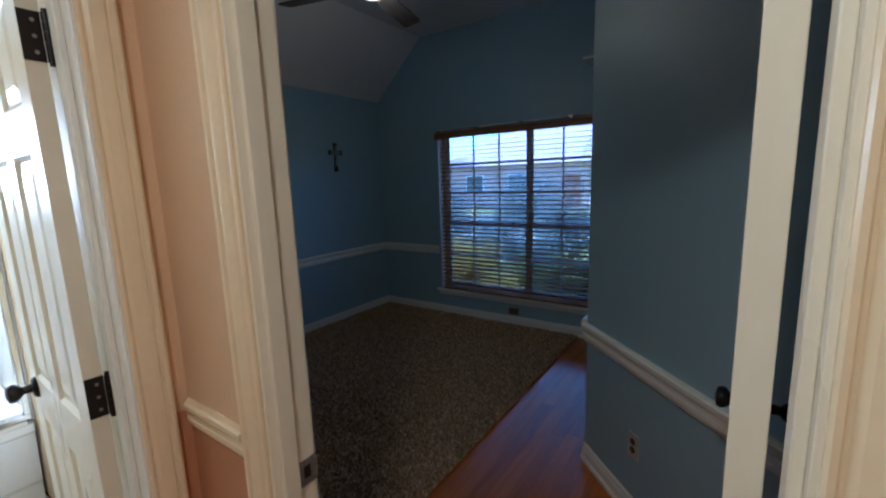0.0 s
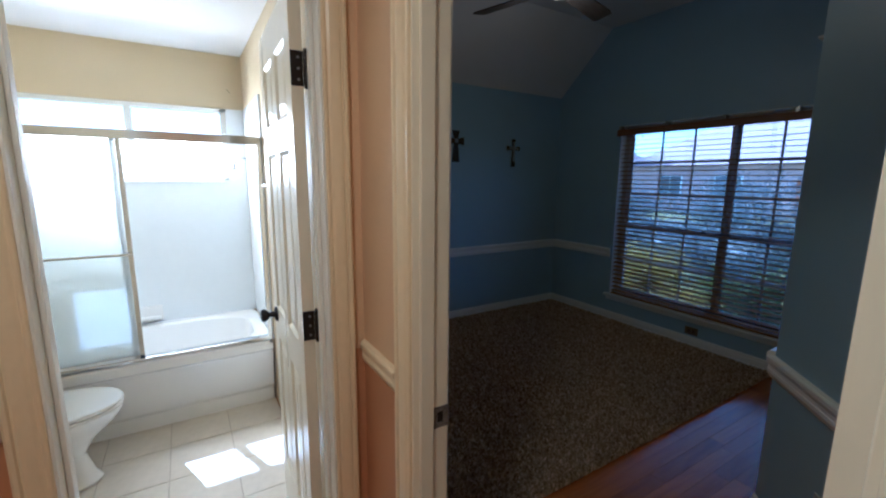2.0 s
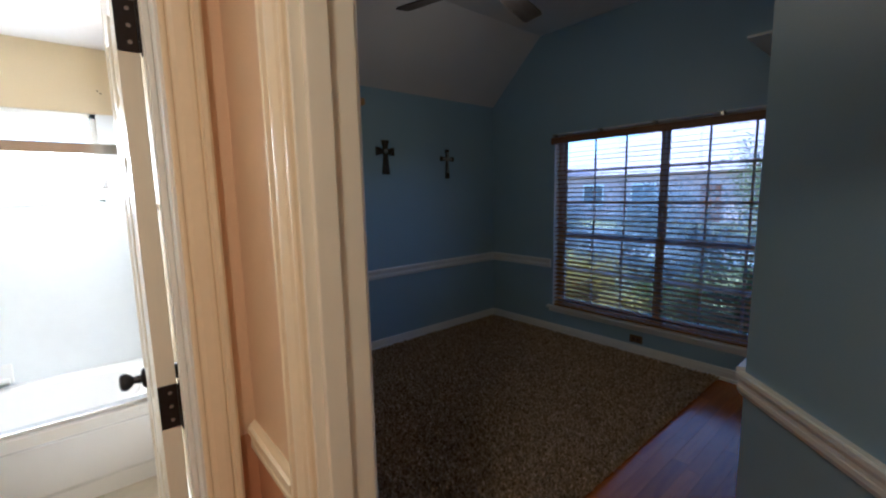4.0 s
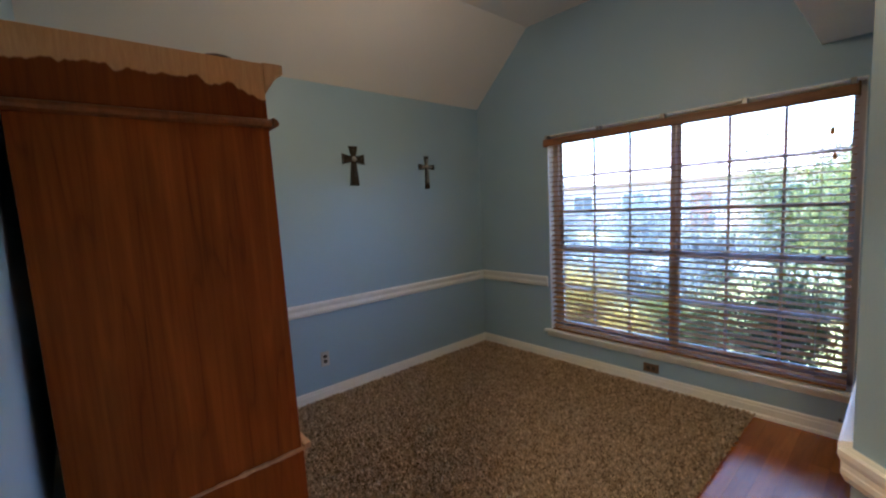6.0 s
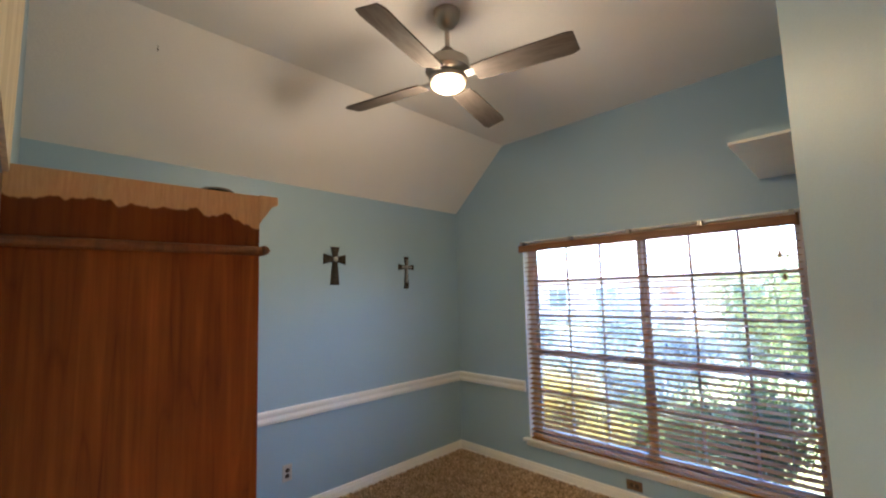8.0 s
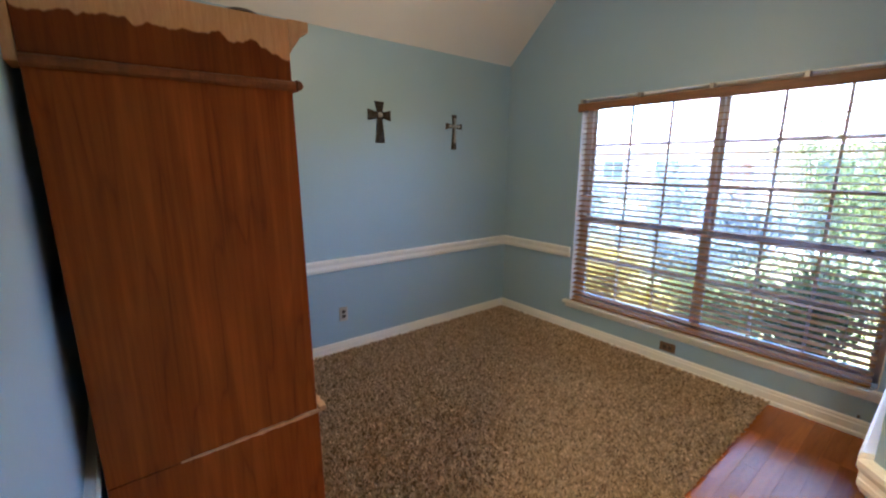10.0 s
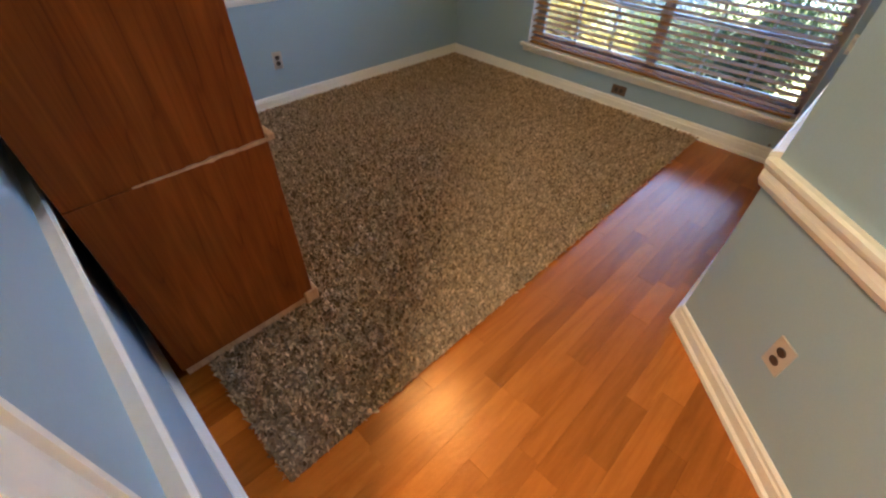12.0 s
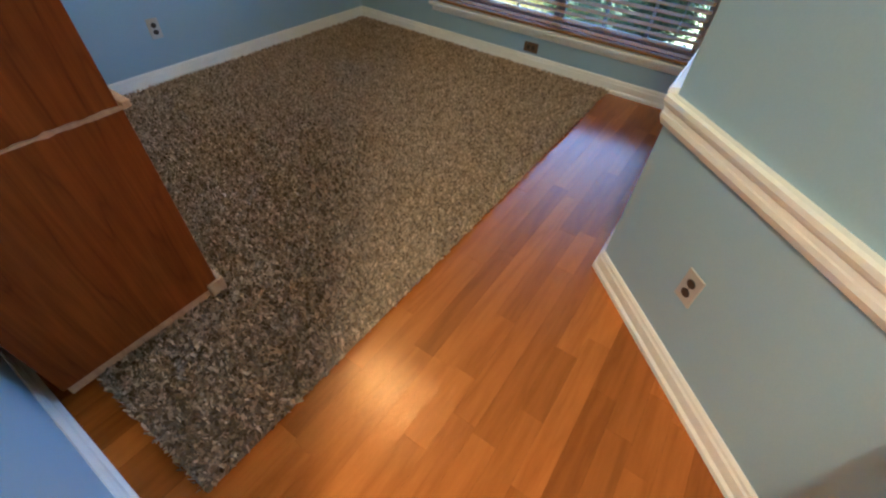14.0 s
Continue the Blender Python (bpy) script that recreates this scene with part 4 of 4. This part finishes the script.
def tufts(x0, y0, x1, y1, step, size, height):
    nx, ny = int((x1 - x0) / step), int((y1 - y0) / step)
    gx, gy = np.meshgrid(np.linspace(x0, x1, nx), np.linspace(y0, y1, ny))
    c = np.stack([gx.ravel(), gy.ravel()], 1) + rng.uniform(-0.6, 0.6, (nx * ny, 2)) * step
    n = len(c)
    a = rng.uniform(0, 2 * np.pi, n)
    lean = rng.uniform(0.2, 1.0, n) * height * 1.1
    la = rng.uniform(0, 2 * np.pi, n)
    s = size * rng.uniform(0.7, 1.5, n)
    h = height * rng.uniform(0.6, 1.2, n)
    d = np.stack([np.cos(a), np.sin(a)], 1) * s[:, None]
    l = np.stack([np.cos(la), np.sin(la)], 1) * lean[:, None]
    v = np.zeros((n, 4, 3))
    v[:, 0, :2], v[:, 1, :2] = c - d, c + d
    v[:, 2, :2], v[:, 3, :2] = c + l + d * 0.75, c + l - d * 0.75
    v[:, :2, 2] = 0.008
    v[:, 2:, 2] = (0.011 + h)[:, None]
    return v.reshape(-1, 3)


vs = np.concatenate([tufts(RX0, RY0, RX1, RY1, 0.0080, 0.0050, 0.016)])
me = bpy.data.meshes.new("shag")
me.from_pydata([tuple(v) for v in vs.tolist()], [], np.arange(len(vs)).reshape(-1, 4).tolist())
me.materials.append(TUFT)
pile = new("shag", me)
pile.parent = rug
tagged(pile, kind="stuff")

# ---- bathroom ----
tub = thing("bathtub", pose(0, 0, 0), "white built-in bathtub with a plain front", "bathtub")
TY0, TY1, TZ = -0.98, YH - 0.012, 0.45
bm = bmesh.new()


def ring_at(inset, z, n=40, sq=4.0):
    cx, cy = (TUBX + BACK) / 2, (TY0 + TY1) / 2
    rx, ry = (TUBX - BACK) / 2 - inset, (TY1 - TY0) / 2 - inset
    out = []
    for i in range(n):
        a = 2 * math.pi * i / n
        c, s = math.cos(a), math.sin(a)
        r = (abs(c) ** sq + abs(s) ** sq) ** (-1 / sq)
        out.append(bm.verts.new((cx + rx * c * r, cy + ry * s * r, z)))
    return out


rings = [ring_at(0.0, TZ - 0.02, sq=30), ring_at(0.002, TZ, sq=30), ring_at(0.06, TZ + 0.002), ring_at(0.075, TZ - 0.01), ring_at(0.12, 0.16), ring_at(0.18, 0.12), ring_at(0.3, 0.11)]
for a, b in zip(rings, rings[1:]):
    for i in range(40):
        bm.faces.new((a[i], a[(i + 1) % 40], b[(i + 1) % 40], b[i]))
bm.faces.new(rings[-1])
part("basin", bm, PORCELAIN, tub, smooth=True)


def apron_bm():
    bm = bmesh.new()
    run(bm, (TUBX - 0.11, TY1), (TUBX - 0.11, TY0), [(0, 0), (0.028, 0), (0.028, 0.085), (0.038, 0.10), (0.045, 0.11), (0.086, TZ - 0.075), (0.098, TZ - 0.065), (0.110, TZ - 0.055), (0.110, TZ - 0.018), (0, TZ - 0.018)])
    return bm


part("apron", apron_bm(), PORCELAIN, tub)
surround = tagged(thing("tub_surround", Matrix(), "white panel surround above the tub", "tub surround"), kind="structure")
part("back_panel", window_slab("x", BACK, BACK + 0.010, TY0, YH, TZ, 2.0, BWY0, BWY1, BWZ0, 1.9995), SURROUND, surround)
part("end_panel", boxes((BACK + 0.010, YH - 0.010, TZ, TUBX - 0.02, YH, 2.0), bevel=0.003), SURROUND, surround)
soap = thing("soap_dish", pose(BACK + 0.01, -0.147, 0.52), "white ceramic soap dish on the tub wall", "soap dish")
part("dish", boxes((0, -0.075, -0.05, 0.012, 0.075, 0.06), (0.0, -0.065, -0.045, 0.06, 0.065, -0.028), (0.05, -0.065, -0.045, 0.06, 0.065, -0.005), bevel=0.004), PORCELAIN, soap)
bwin = tagged(thing("window_2", Matrix(), "high bathroom window with obscure glass", "window"), kind="structure")
bx = BACK - 0.06
part("window_frame", boxes((bx, BWY0, BWZ0, bx + 0.05, BWY0 + 0.035, BWZ1), (bx, BWY1 - 0.035, BWZ0, bx + 0.05, BWY1, BWZ1), (bx, BWY0, BWZ0, bx + 0.05, BWY1, BWZ0 + 0.03), (bx, BWY0, BWZ1 - 0.03, bx + 0.05, BWY1, BWZ1), bevel=0.002), TRIM, bwin)
part("mullion", boxes((bx + 0.002, -0.175, BWZ0 + 0.03, bx + 0.055, -0.135, BWZ1 - 0.03), bevel=0.002), TRIM, bwin)
for y0, y1 in ((BWY0 + 0.03, -0.17), (-0.14, BWY1 - 0.03)):
    p_ = part("pane", boxes((bx + 0.02, y0, BWZ0 + 0.028, bx + 0.024, y1, BWZ1 - 0.028)), BATHPANE, bwin)
    p_.visible_shadow = False
part("window_sill", boxes((bx + 0.05, BWY0, BWZ0 - 0.001, BACK + 0.016, BWY1, BWZ0 + 0.012), bevel=0.003), TRIM, bwin)
# sliding shower doors
sh = thing("shower_door", Matrix(), "chrome framed sliding shower door with frosted glass", "shower door")
SX = TUBX - 0.045
part("head_rail", boxes((SX - 0.03, TY0, 1.70, SX + 0.03, YH - 0.012, 1.75), bevel=0.004), CHROME, sh)
part("bottom_track", boxes((SX - 0.028, TY0, TZ + 0.002, SX + 0.028, YH - 0.012, TZ + 0.024), bevel=0.003), CHROME, sh)
part("side_rail", boxes((SX - 0.02, YH - 0.036, TZ + 0.022, SX + 0.02, YH - 0.011, 1.703), bevel=0.003), CHROME, sh)
part("side_rail", boxes((SX - 0.02, TY0, TZ + 0.022, SX + 0.02, TY0 + 0.025, 1.703), bevel=0.003), CHROME, sh)
for y0, y1, xo in ((-0.90, -0.137, 0.014), (-0.95, -0.165, -0.014)):
    g = part("sliding_panel", boxes((SX + xo - 0.003, y0 + 0.01, TZ + 0.03, SX + xo + 0.003, y1 - 0.01, 1.695)), FROST, sh, "frosted glass panel")
    part("panel_frame", boxes((SX + xo - 0.008, y0, TZ + 0.022, SX + xo + 0.008, y0 + 0.024, 1.70), (SX + xo - 0.008, y1 - 0.024, TZ + 0.022, SX + xo + 0.008, y1, 1.70), (SX + xo - 0.008, y0, TZ + 0.022, SX + xo + 0.008, y1, TZ + 0.045), bevel=0.002), CHROME, g)
    if xo > 0:
        bm = bmesh.new()
        tube(bm, [(SX + 0.045, y0 + 0.05, 1.085), (SX + 0.045, y1 - 0.012, 1.085)], 0.009, 12)
        tube(bm, [(SX + 0.02, y1 - 0.012, 1.085), (SX + 0.045, y1 - 0.012, 1.085)], 0.009, 10)
        part("towel_bar", bm, CHROME, g, smooth=True)
shower = thing("shower_head", pose(-2.40, YH - 0.01, 1.63), "chrome shower arm and head on the tub wall", "shower head")
bm = bmesh.new()
lathe(bm, [(0.028, 0), (0.028, -0.006), (0.012, -0.012)], "y", n=20)
tube(bm, [(0, -0.005, 0), (0, -0.07, 0.005), (0, -0.11, -0.03)], 0.0085, 10)
part("shower_arm", bm, CHROME, shower, smooth=True)
bm = bmesh.new()
lathe(bm, [(0.012, 0.0), (0.016, -0.02), (0.032, -0.045), (0.030, -0.05)], "z", (0, -0.115, -0.03), 20)
part("rose", bm, CHROME, shower, smooth=True)
bar = thing("towel_rail", pose(-1.50, YH, 1.46), "white towel rail on the bathroom wall", "towel rail")
bm = bmesh.new()
for x in (-0.22, 0.22):
    box(bm, x - 0.02, -0.012, -0.02, x + 0.02, 0, 0.02, 0.003)
    box(bm, x - 0.009, -0.06, -0.009, x + 0.009, -0.01, 0.009, 0.003)
tube(bm, [(-0.22, -0.052, 0), (0.22, -0.052, 0)], 0.008, 12)
part("rail_bar", bm, CHROME, bar, smooth=True)

# toilet, facing +y
toilet = thing("toilet", pose(-1.71, -0.475, 0.0), "white porcelain toilet with a closed lid beside the tub", "toilet")


def oval_stack(levels, n=36):
    """Levels of (z, half width, back y, front y), egg-shaped."""
    bm = bmesh.new()
    rings = []
    for z, w, yb, yf in levels:
        ring = []
        cy = yb + (yf - yb) * 0.45
        for i in range(n):
            a = 2 * math.pi * i / n
            s = math.sin(a)
            ring.append(bm.verts.new((w * math.cos(a), cy + (yf - cy if s > 0 else cy - yb) * s, z)))
        rings.append(ring)
    for a, b in zip(rings, rings[1:]):
        for i in range(n):
            bm.faces.new((a[i], a[(i + 1) % n], b[(i + 1) % n], b[i]))
    bm.faces.new(rings[0])
    bm.faces.new(rings[-1])
    return bm


part("bowl", oval_stack([(0.0, 0.10, -0.33, 0.13), (0.02, 0.115, -0.34, 0.145), (0.06, 0.10, -0.33, 0.12), (0.16, 0.095, -0.30, 0.09), (0.24, 0.125, -0.28, 0.13), (0.32, 0.17, -0.27, 0.22), (0.37, 0.187, -0.26, 0.255), (0.385, 0.187, -0.26, 0.255)]), PORCELAIN, toilet, smooth=True)
part("seat", oval_stack([(0.388, 0.182, -0.2, 0.255), (0.396, 0.188, -0.205, 0.262), (0.404, 0.184, -0.2, 0.257)]), PORCELAIN, toilet, smooth=True)
part("lid", oval_stack([(0.407, 0.184, -0.22, 0.256), (0.416, 0.19, -0.225, 0.263), (0.424, 0.186, -0.22, 0.258), (0.428, 0.15, -0.19, 0.22)]), PORCELAIN, toilet, "white closed lid", smooth=True)
part("tank", boxes((-0.23, -0.52, 0.38, 0.23, -0.30, 0.72), bevel=0.02), PORCELAIN, toilet, smooth=True)
part("tank_lid", boxes((-0.24, -0.525, 0.722, 0.24, -0.29, 0.755), bevel=0.01), PORCELAIN, toilet, smooth=True)

# ---- outdoors ----
bm = bmesh.new()
prism(bm, [(-400, -400), (400, -400), (400, 400), (-400, 400)], -0.6, -0.45)
structure("ground", bm, LAWN, "dry yellow-green lawn reaching the horizon", "ground")
structure("road", boxes((-200, 14.0, -0.451, 200, 20.5, -0.44)), ASPHALT, "grey asphalt street", "road")
structure("pavement", boxes((-200, 12.2, -0.451, 200, 13.4, -0.40)), CONCRETE, "pale concrete pavement along the street", "pavement")
structure("kerb", boxes((-200, 13.75, -0.451, 200, 13.98, -0.31)), CONCRETE, "pale concrete kerb", "kerb")


def leaf_cloud(n, centres, spread, size, flat=1.0):
    k = rng.integers(0, len(centres), n)
    c = np.array(centres)[k] + rng.normal(0, 1, (n, 3)) * np.array(spread) * np.array([1, 1, flat])
    a = rng.normal(0, 1, (n, 3))
    a /= np.linalg.norm(a, axis=1)[:, None]
    b = np.cross(a, rng.normal(0, 1, (n, 3)))
    b /= np.linalg.norm(b, axis=1)[:, None]
    s = size * rng.uniform(0.6, 1.4, (n, 1))
    return np.stack([c - a * s, c + b * s * 0.4, c + a * s, c - b * s * 0.4], 1).reshape(-1, 3)


def bush(x, y, h, w, mat, label, seed, leaves=1800, size=0.035):
    root = thing("shrub", pose(x, y, -0.46), label, "shrub", "shrubs outside the window")
    rs = random.Random(seed)
    tips = []
    for i in range(9):
        a, r = rs.uniform(0, 6.28), rs.uniform(0.1, 1) * w * 0.42
        tips.append((r * math.cos(a), r * math.sin(a), h * rs.uniform(0.45, 0.88)))
    bm = bmesh.new()
    for tx, ty, tz in tips:
        tube(bm, [(tx * 0.1, ty * 0.1, 0), (tx * 0.6, ty * 0.6, tz * 0.55), (tx, ty, tz)], 0.012, 6)
    part("stems", bm, BARK, root)
    cs = [(tx * k_, ty * k_, tz * (0.25 + 0.75 * k_)) for tx, ty, tz in tips for k_ in (0.45, 0.75, 1.0)]
    v = leaf_cloud(leaves * 2, cs, (w * 0.11, w * 0.11, h * 0.09), size * 0.6)
    me = bpy.data.meshes.new("foliage")
    me.from_pydata(v.tolist(), [], np.arange(len(v)).reshape(-1, 4).tolist())
    me.materials.append(mat)
    f = new("foliage", me)
    f.parent = root
    return root


bush(-2.5, 5.3, 1.15, 1.0, GOLDLEAF, "low shrub with yellow leaves", 1, 7000, 0.028)
bush(-3.6, 6.0, 1.2, 1.2, GOLDLEAF, "low shrub with yellow leaves", 9, 7000, 0.028)
bush(-3.0, 5.9, 0.95, 1.1, GOLDLEAF, "low shrub with yellow leaves", 14, 6000, 0.028)
bush(-1.9, 5.2, 0.72, 1.0, GOLDLEAF, "low shrub with yellow leaves", 15, 6000, 0.028)
for x_, y_, seed_ in ((-4.3, 6.9, 16), (-3.2, 7.0, 17), (-2.1, 6.8, 18)):
    bush(x_, y_, 1.35, 1.6, PALELEAF, "rounded grey-green shrub in front of the window", seed_, 8000, 0.03)
bush(-1.5, 5.5, 1.0, 1.0, LEAF, "low leafy green shrub outside the window", 2, 7000, 0.028)
bush(-0.6, 5.3, 1.35, 1.0, LEAF, "bushy green shrub close to the window", 3, 9000, 0.028)
bush(0.3, 5.2, 1.9, 1.2, LEAF, "tall dark green shrub beside the window", 4, 12000, 0.03)
bush(1.2, 5.6, 2.1, 1.4, LEAF, "tall dark green shrub beside the window", 5, 9000, 0.03)
bush(-4.6, 8.2, 2.0, 2.0, PALELEAF, "grey-green flowering shrub on the lawn", 6, 9000, 0.035)
bush(-2.2, 8.6, 2.1, 2.2, PALELEAF, "grey-green flowering shrub on the lawn", 7, 9000, 0.035)
bush(-6.9, 9.0, 2.2, 2.4, PALELEAF, "grey-green flowering shrub on the lawn", 8, 9000, 0.035)
bush(-0.2, 8.0, 2.4, 1.8, LEAF, "green shrub on the lawn", 10, 9000, 0.035)


def tree(x, y, h, seed, leaves=6000):
    root = thing("tree", pose(x, y, -0.46), "leafy green street tree", "tree", "trees along the street")
    rs = random.Random(seed)
    bm = bmesh.new()
    for p, q, r0, r1 in [((0, 0, 0), (0.1, 0, h * 0.4), 0.17, 0.12)] :
        m = Matrix.Translation((Vector(p) + Vector(q)) / 2) @ (Vector(q) - Vector(p)).to_track_quat("Z", "Y").to_matrix().to_4x4()
        bmesh.ops.create_cone(bm, segments=10, radius1=r0, radius2=r1, depth=(Vector(q) - Vector(p)).length, cap_ends=True, matrix=m)
    tips = []
    for i in range(11):
        a, r = rs.uniform(0, 6.28), h * rs.uniform(0.12, 0.36)
        tip = Vector((r * math.cos(a), r * math.sin(a), h * rs.uniform(0.5, 0.95)))
        tips.append(tip)
        q = Vector((0.1, 0, h * 0.38))
        m = Matrix.Translation((q + tip) / 2) @ (tip - q).to_track_quat("Z", "Y").to_matrix().to_4x4()
        bmesh.ops.create_cone(bm, segments=7, radius1=0.07, radius2=0.02, depth=(tip - q).length, cap_ends=True, matrix=m)
    part("trunk", bm, BARK, root)
    v = leaf_cloud(leaves, [tuple(t) for t in tips], (h * 0.085, h * 0.085, h * 0.06), 0.11)
    me = bpy.data.meshes.new("crown")
    me.from_pydata(v.tolist(), [], np.arange(len(v)).reshape(-1, 4).tolist())
    me.materials.append(LEAF)
    f = new("crown", me)
    f.parent = root
    return root


bush(-1.2, 10.0, 3.0, 2.2, LEAF, "tall light green shrub on the lawn", 11, 12000, 0.04)
bush(1.6, 9.0, 2.9, 2.2, LEAF, "tall light green shrub on the lawn", 12, 12000, 0.04)
bush(-4.4, 11.2, 2.2, 3.0, PALELEAF, "pale flowering hedge along the pavement", 13, 9000, 0.045)
tree(-19.5, 24.0, 8.0, 23, 14000)


def house(x, y, w, d, hz, label, wallmat):
    root = thing("house", pose(x, y, -0.46), label, "house", "houses across the street")
    part("wall", boxes((-w / 2, 0, 0, w / 2, d, hz)), wallmat, root)
    bm = bmesh.new()
    e = 0.5
    lo = [bm.verts.new(p) for p in ((-w / 2 - e, -e, hz), (w / 2 + e, -e, hz), (w / 2 + e, d + e, hz), (-w / 2 - e, d + e, hz))]
    hi = [bm.verts.new(p) for p in ((-w / 2 + d / 2, d / 2, hz + d * 0.36), (w / 2 - d / 2, d / 2, hz + d * 0.36))]
    for f in ((lo[0], lo[1], hi[1], hi[0]), (lo[1], lo[2], hi[1]), (lo[2], lo[3], hi[0], hi[1]), (lo[3], lo[0], hi[0]), (lo[3], lo[2], lo[1], lo[0])):
        bm.faces.new(f)
    part("roof", bm, SHINGLE, root)
    for i, xx in enumerate((-0.34, -0.14, 0.30)):
        wd = part("window", boxes((xx * w - 0.75, -0.05, 0.9, xx * w + 0.75, -0.005, 2.3)), TRIM, root)
        part("pane", boxes((xx * w - 0.67, -0.07, 0.98, xx * w - 0.02, -0.052, 2.22), (xx * w + 0.02, -0.07, 0.98, xx * w + 0.67, -0.052, 2.22)), FARGLASS, wd)
    part("front_door", boxes((0.08 * w - 0.5, -0.06, 0.05, 0.08 * w + 0.5, -0.005, 2.15)), OAK, root)
    return root


house(-9.0, 27.0, 17.0, 10.0, 2.9, "pink brick house with a grey-brown hipped roof", BRICK)
house(12.0, 28.0, 16.0, 10.0, 2.9, "brick house with a grey-brown hipped roof", BRICK)
house(-30.0, 28.0, 16.0, 10.0, 2.9, "brick house with a grey-brown hipped roof", BRICK)
# outer skin of this house
structure("outer_wall", window_slab("y", YW + 0.161, YW + 0.25, XL - 0.26, 1.8, -0.5, 3.2, WX0, WX1, WZ0, WZ1), SIDING, "brick outer wall round the window", "wall")
# Out of view; added to shade the slats and the floor by the window.
structure("eave", boxes((XL - 0.26, YW + 0.251, 2.42, 1.8, YW + 1.00, 2.45), (XL - 0.26, YW + 1.001, 2.39, 1.8, YW + 1.03, 2.55), (XL - 0.26, YW + 0.251, 2.451, 1.8, YW + 1.00, 2.51), bevel=0.004), TRIM, "unseen eave added outside to keep sky light off the blind", "eave")

# two nails left in the bathroom wall above the tub window
for y_, z_ in ((0.459, 2.135), (0.472, 2.122)):
    nail = thing("nail", pose(BACK, y_, z_), "small dark nail in the tan bathroom wall", "nail", "nails in the bathroom wall")
    bm = bmesh.new()
    lathe(bm, [(0.0016, 0.0), (0.0016, 0.012), (0.0042, 0.012), (0.0042, 0.0135)], "x", n=10)
    part("shank_and_head", bm, BRONZE, nail, smooth=True)
# unseen flush fixture on the hall ceiling, added to house the fill lamp
added_hall_fixture = thing("added_ceiling_fixture", pose(0.55, -0.2, 2.44), "unseen ceiling fixture added to brighten the hall", "ceiling light")
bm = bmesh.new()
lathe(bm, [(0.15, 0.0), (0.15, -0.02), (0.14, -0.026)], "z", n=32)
part("base", bm, NICKEL, added_hall_fixture, smooth=True)
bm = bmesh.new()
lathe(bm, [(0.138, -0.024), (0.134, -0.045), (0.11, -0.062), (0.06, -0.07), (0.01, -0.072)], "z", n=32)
part("diffuser", bm, BULB, added_hall_fixture, "glowing diffuser of the added hall fixture", smooth=True)

# ---- floor pieces ----
PW = 0.0826
plank_meshes = []
for L in (0.28, 0.42, 0.60, 0.78, 0.95, 1.15):
    bm = bmesh.new()
    box(bm, 0.00015, 0.00015, -0.018, PW - 0.00015, L - 0.00015, 0.0)
    top = [e for e in bm.edges if all(v.co.z > -0.001 for v in e.verts)]
    bmesh.ops.bevel(bm, geom=top, offset=0.0003, segments=1, affect="EDGES")
    plank_meshes.append((L, mesh_of("plank", bm, PLANK)))


def lay_planks(parent_name, x0, x1, y0, y1, seed):
    rs = random.Random(seed)
    parent = bpy.data.objects[parent_name]
    x = x0
    while x < x1:
        y = y0 - rs.uniform(0, 0.3)
        while y < y1:
            L, me_ = rs.choice(plank_meshes)
            if y + L > y1 + 0.3:
                L, me_ = plank_meshes[0]
            o = new("plank", me_)
            o.parent = parent
            a, b = max(y, y0), min(y + L, y1)      # end pieces are cut to length
            o.location = (x, a, rs.uniform(-0.0004, 0.0))
            o.scale.y = max(b - a, 0.02) / L
            y += L
        x += PW


lay_planks("floor_bedroom", -1.04, XR, 0.52, YW - 0.01, 3)
bm = boxes((XL, 0.5, -0.018, -1.042, YW, -0.001))
part("floor_rest", bm, PLANK, bpy.data.objects["floor_bedroom"])
lay_planks("floor_hall", -0.42, 1.44, -1.75, 0.52, 5)
T = 0.305
bm = bmesh.new()
box(bm, 0.002, 0.002, -0.012, T - 0.002, T - 0.002, 0.0)
bmesh.ops.bevel(bm, geom=[e for e in bm.edges if all(v.co.z > -0.001 for v in e.verts)], offset=0.0015, segments=1, affect="EDGES")
tile_mesh = mesh_of("tile", bm, TILE)
for i in range(6):
    for j in range(6):
        o = new("tile", tile_mesh)
        o.parent = bpy.data.objects["floor_bath"]
        o.location = (-2.12 + T * i, -1.27 + T * j, random.uniform(-0.0004, 0.0004))
part("threshold", boxes((-0.5, BL, -0.01, -0.40, BR, 0.006), bevel=0.003), TRIM, bpy.data.objects["floor_bath"])
# scraps on the floor
for x, y, s, mt, nm, lb in ((-0.13, 0.86, 0.008, TRIM, "paint_chip", "small white paint chip on the oak floor"), (-0.165, 0.78, 0.012, BRONZE, "wood_splinter", "small dark splinter on the oak floor")):
    c_ = thing(nm, pose(x, y, 0.0, 0, 0, 40), lb, "scrap")
    part("scrap", boxes((-s, -s * 0.4, 0, s, s * 0.4, 0.004), bevel=0.001), mt, c_)
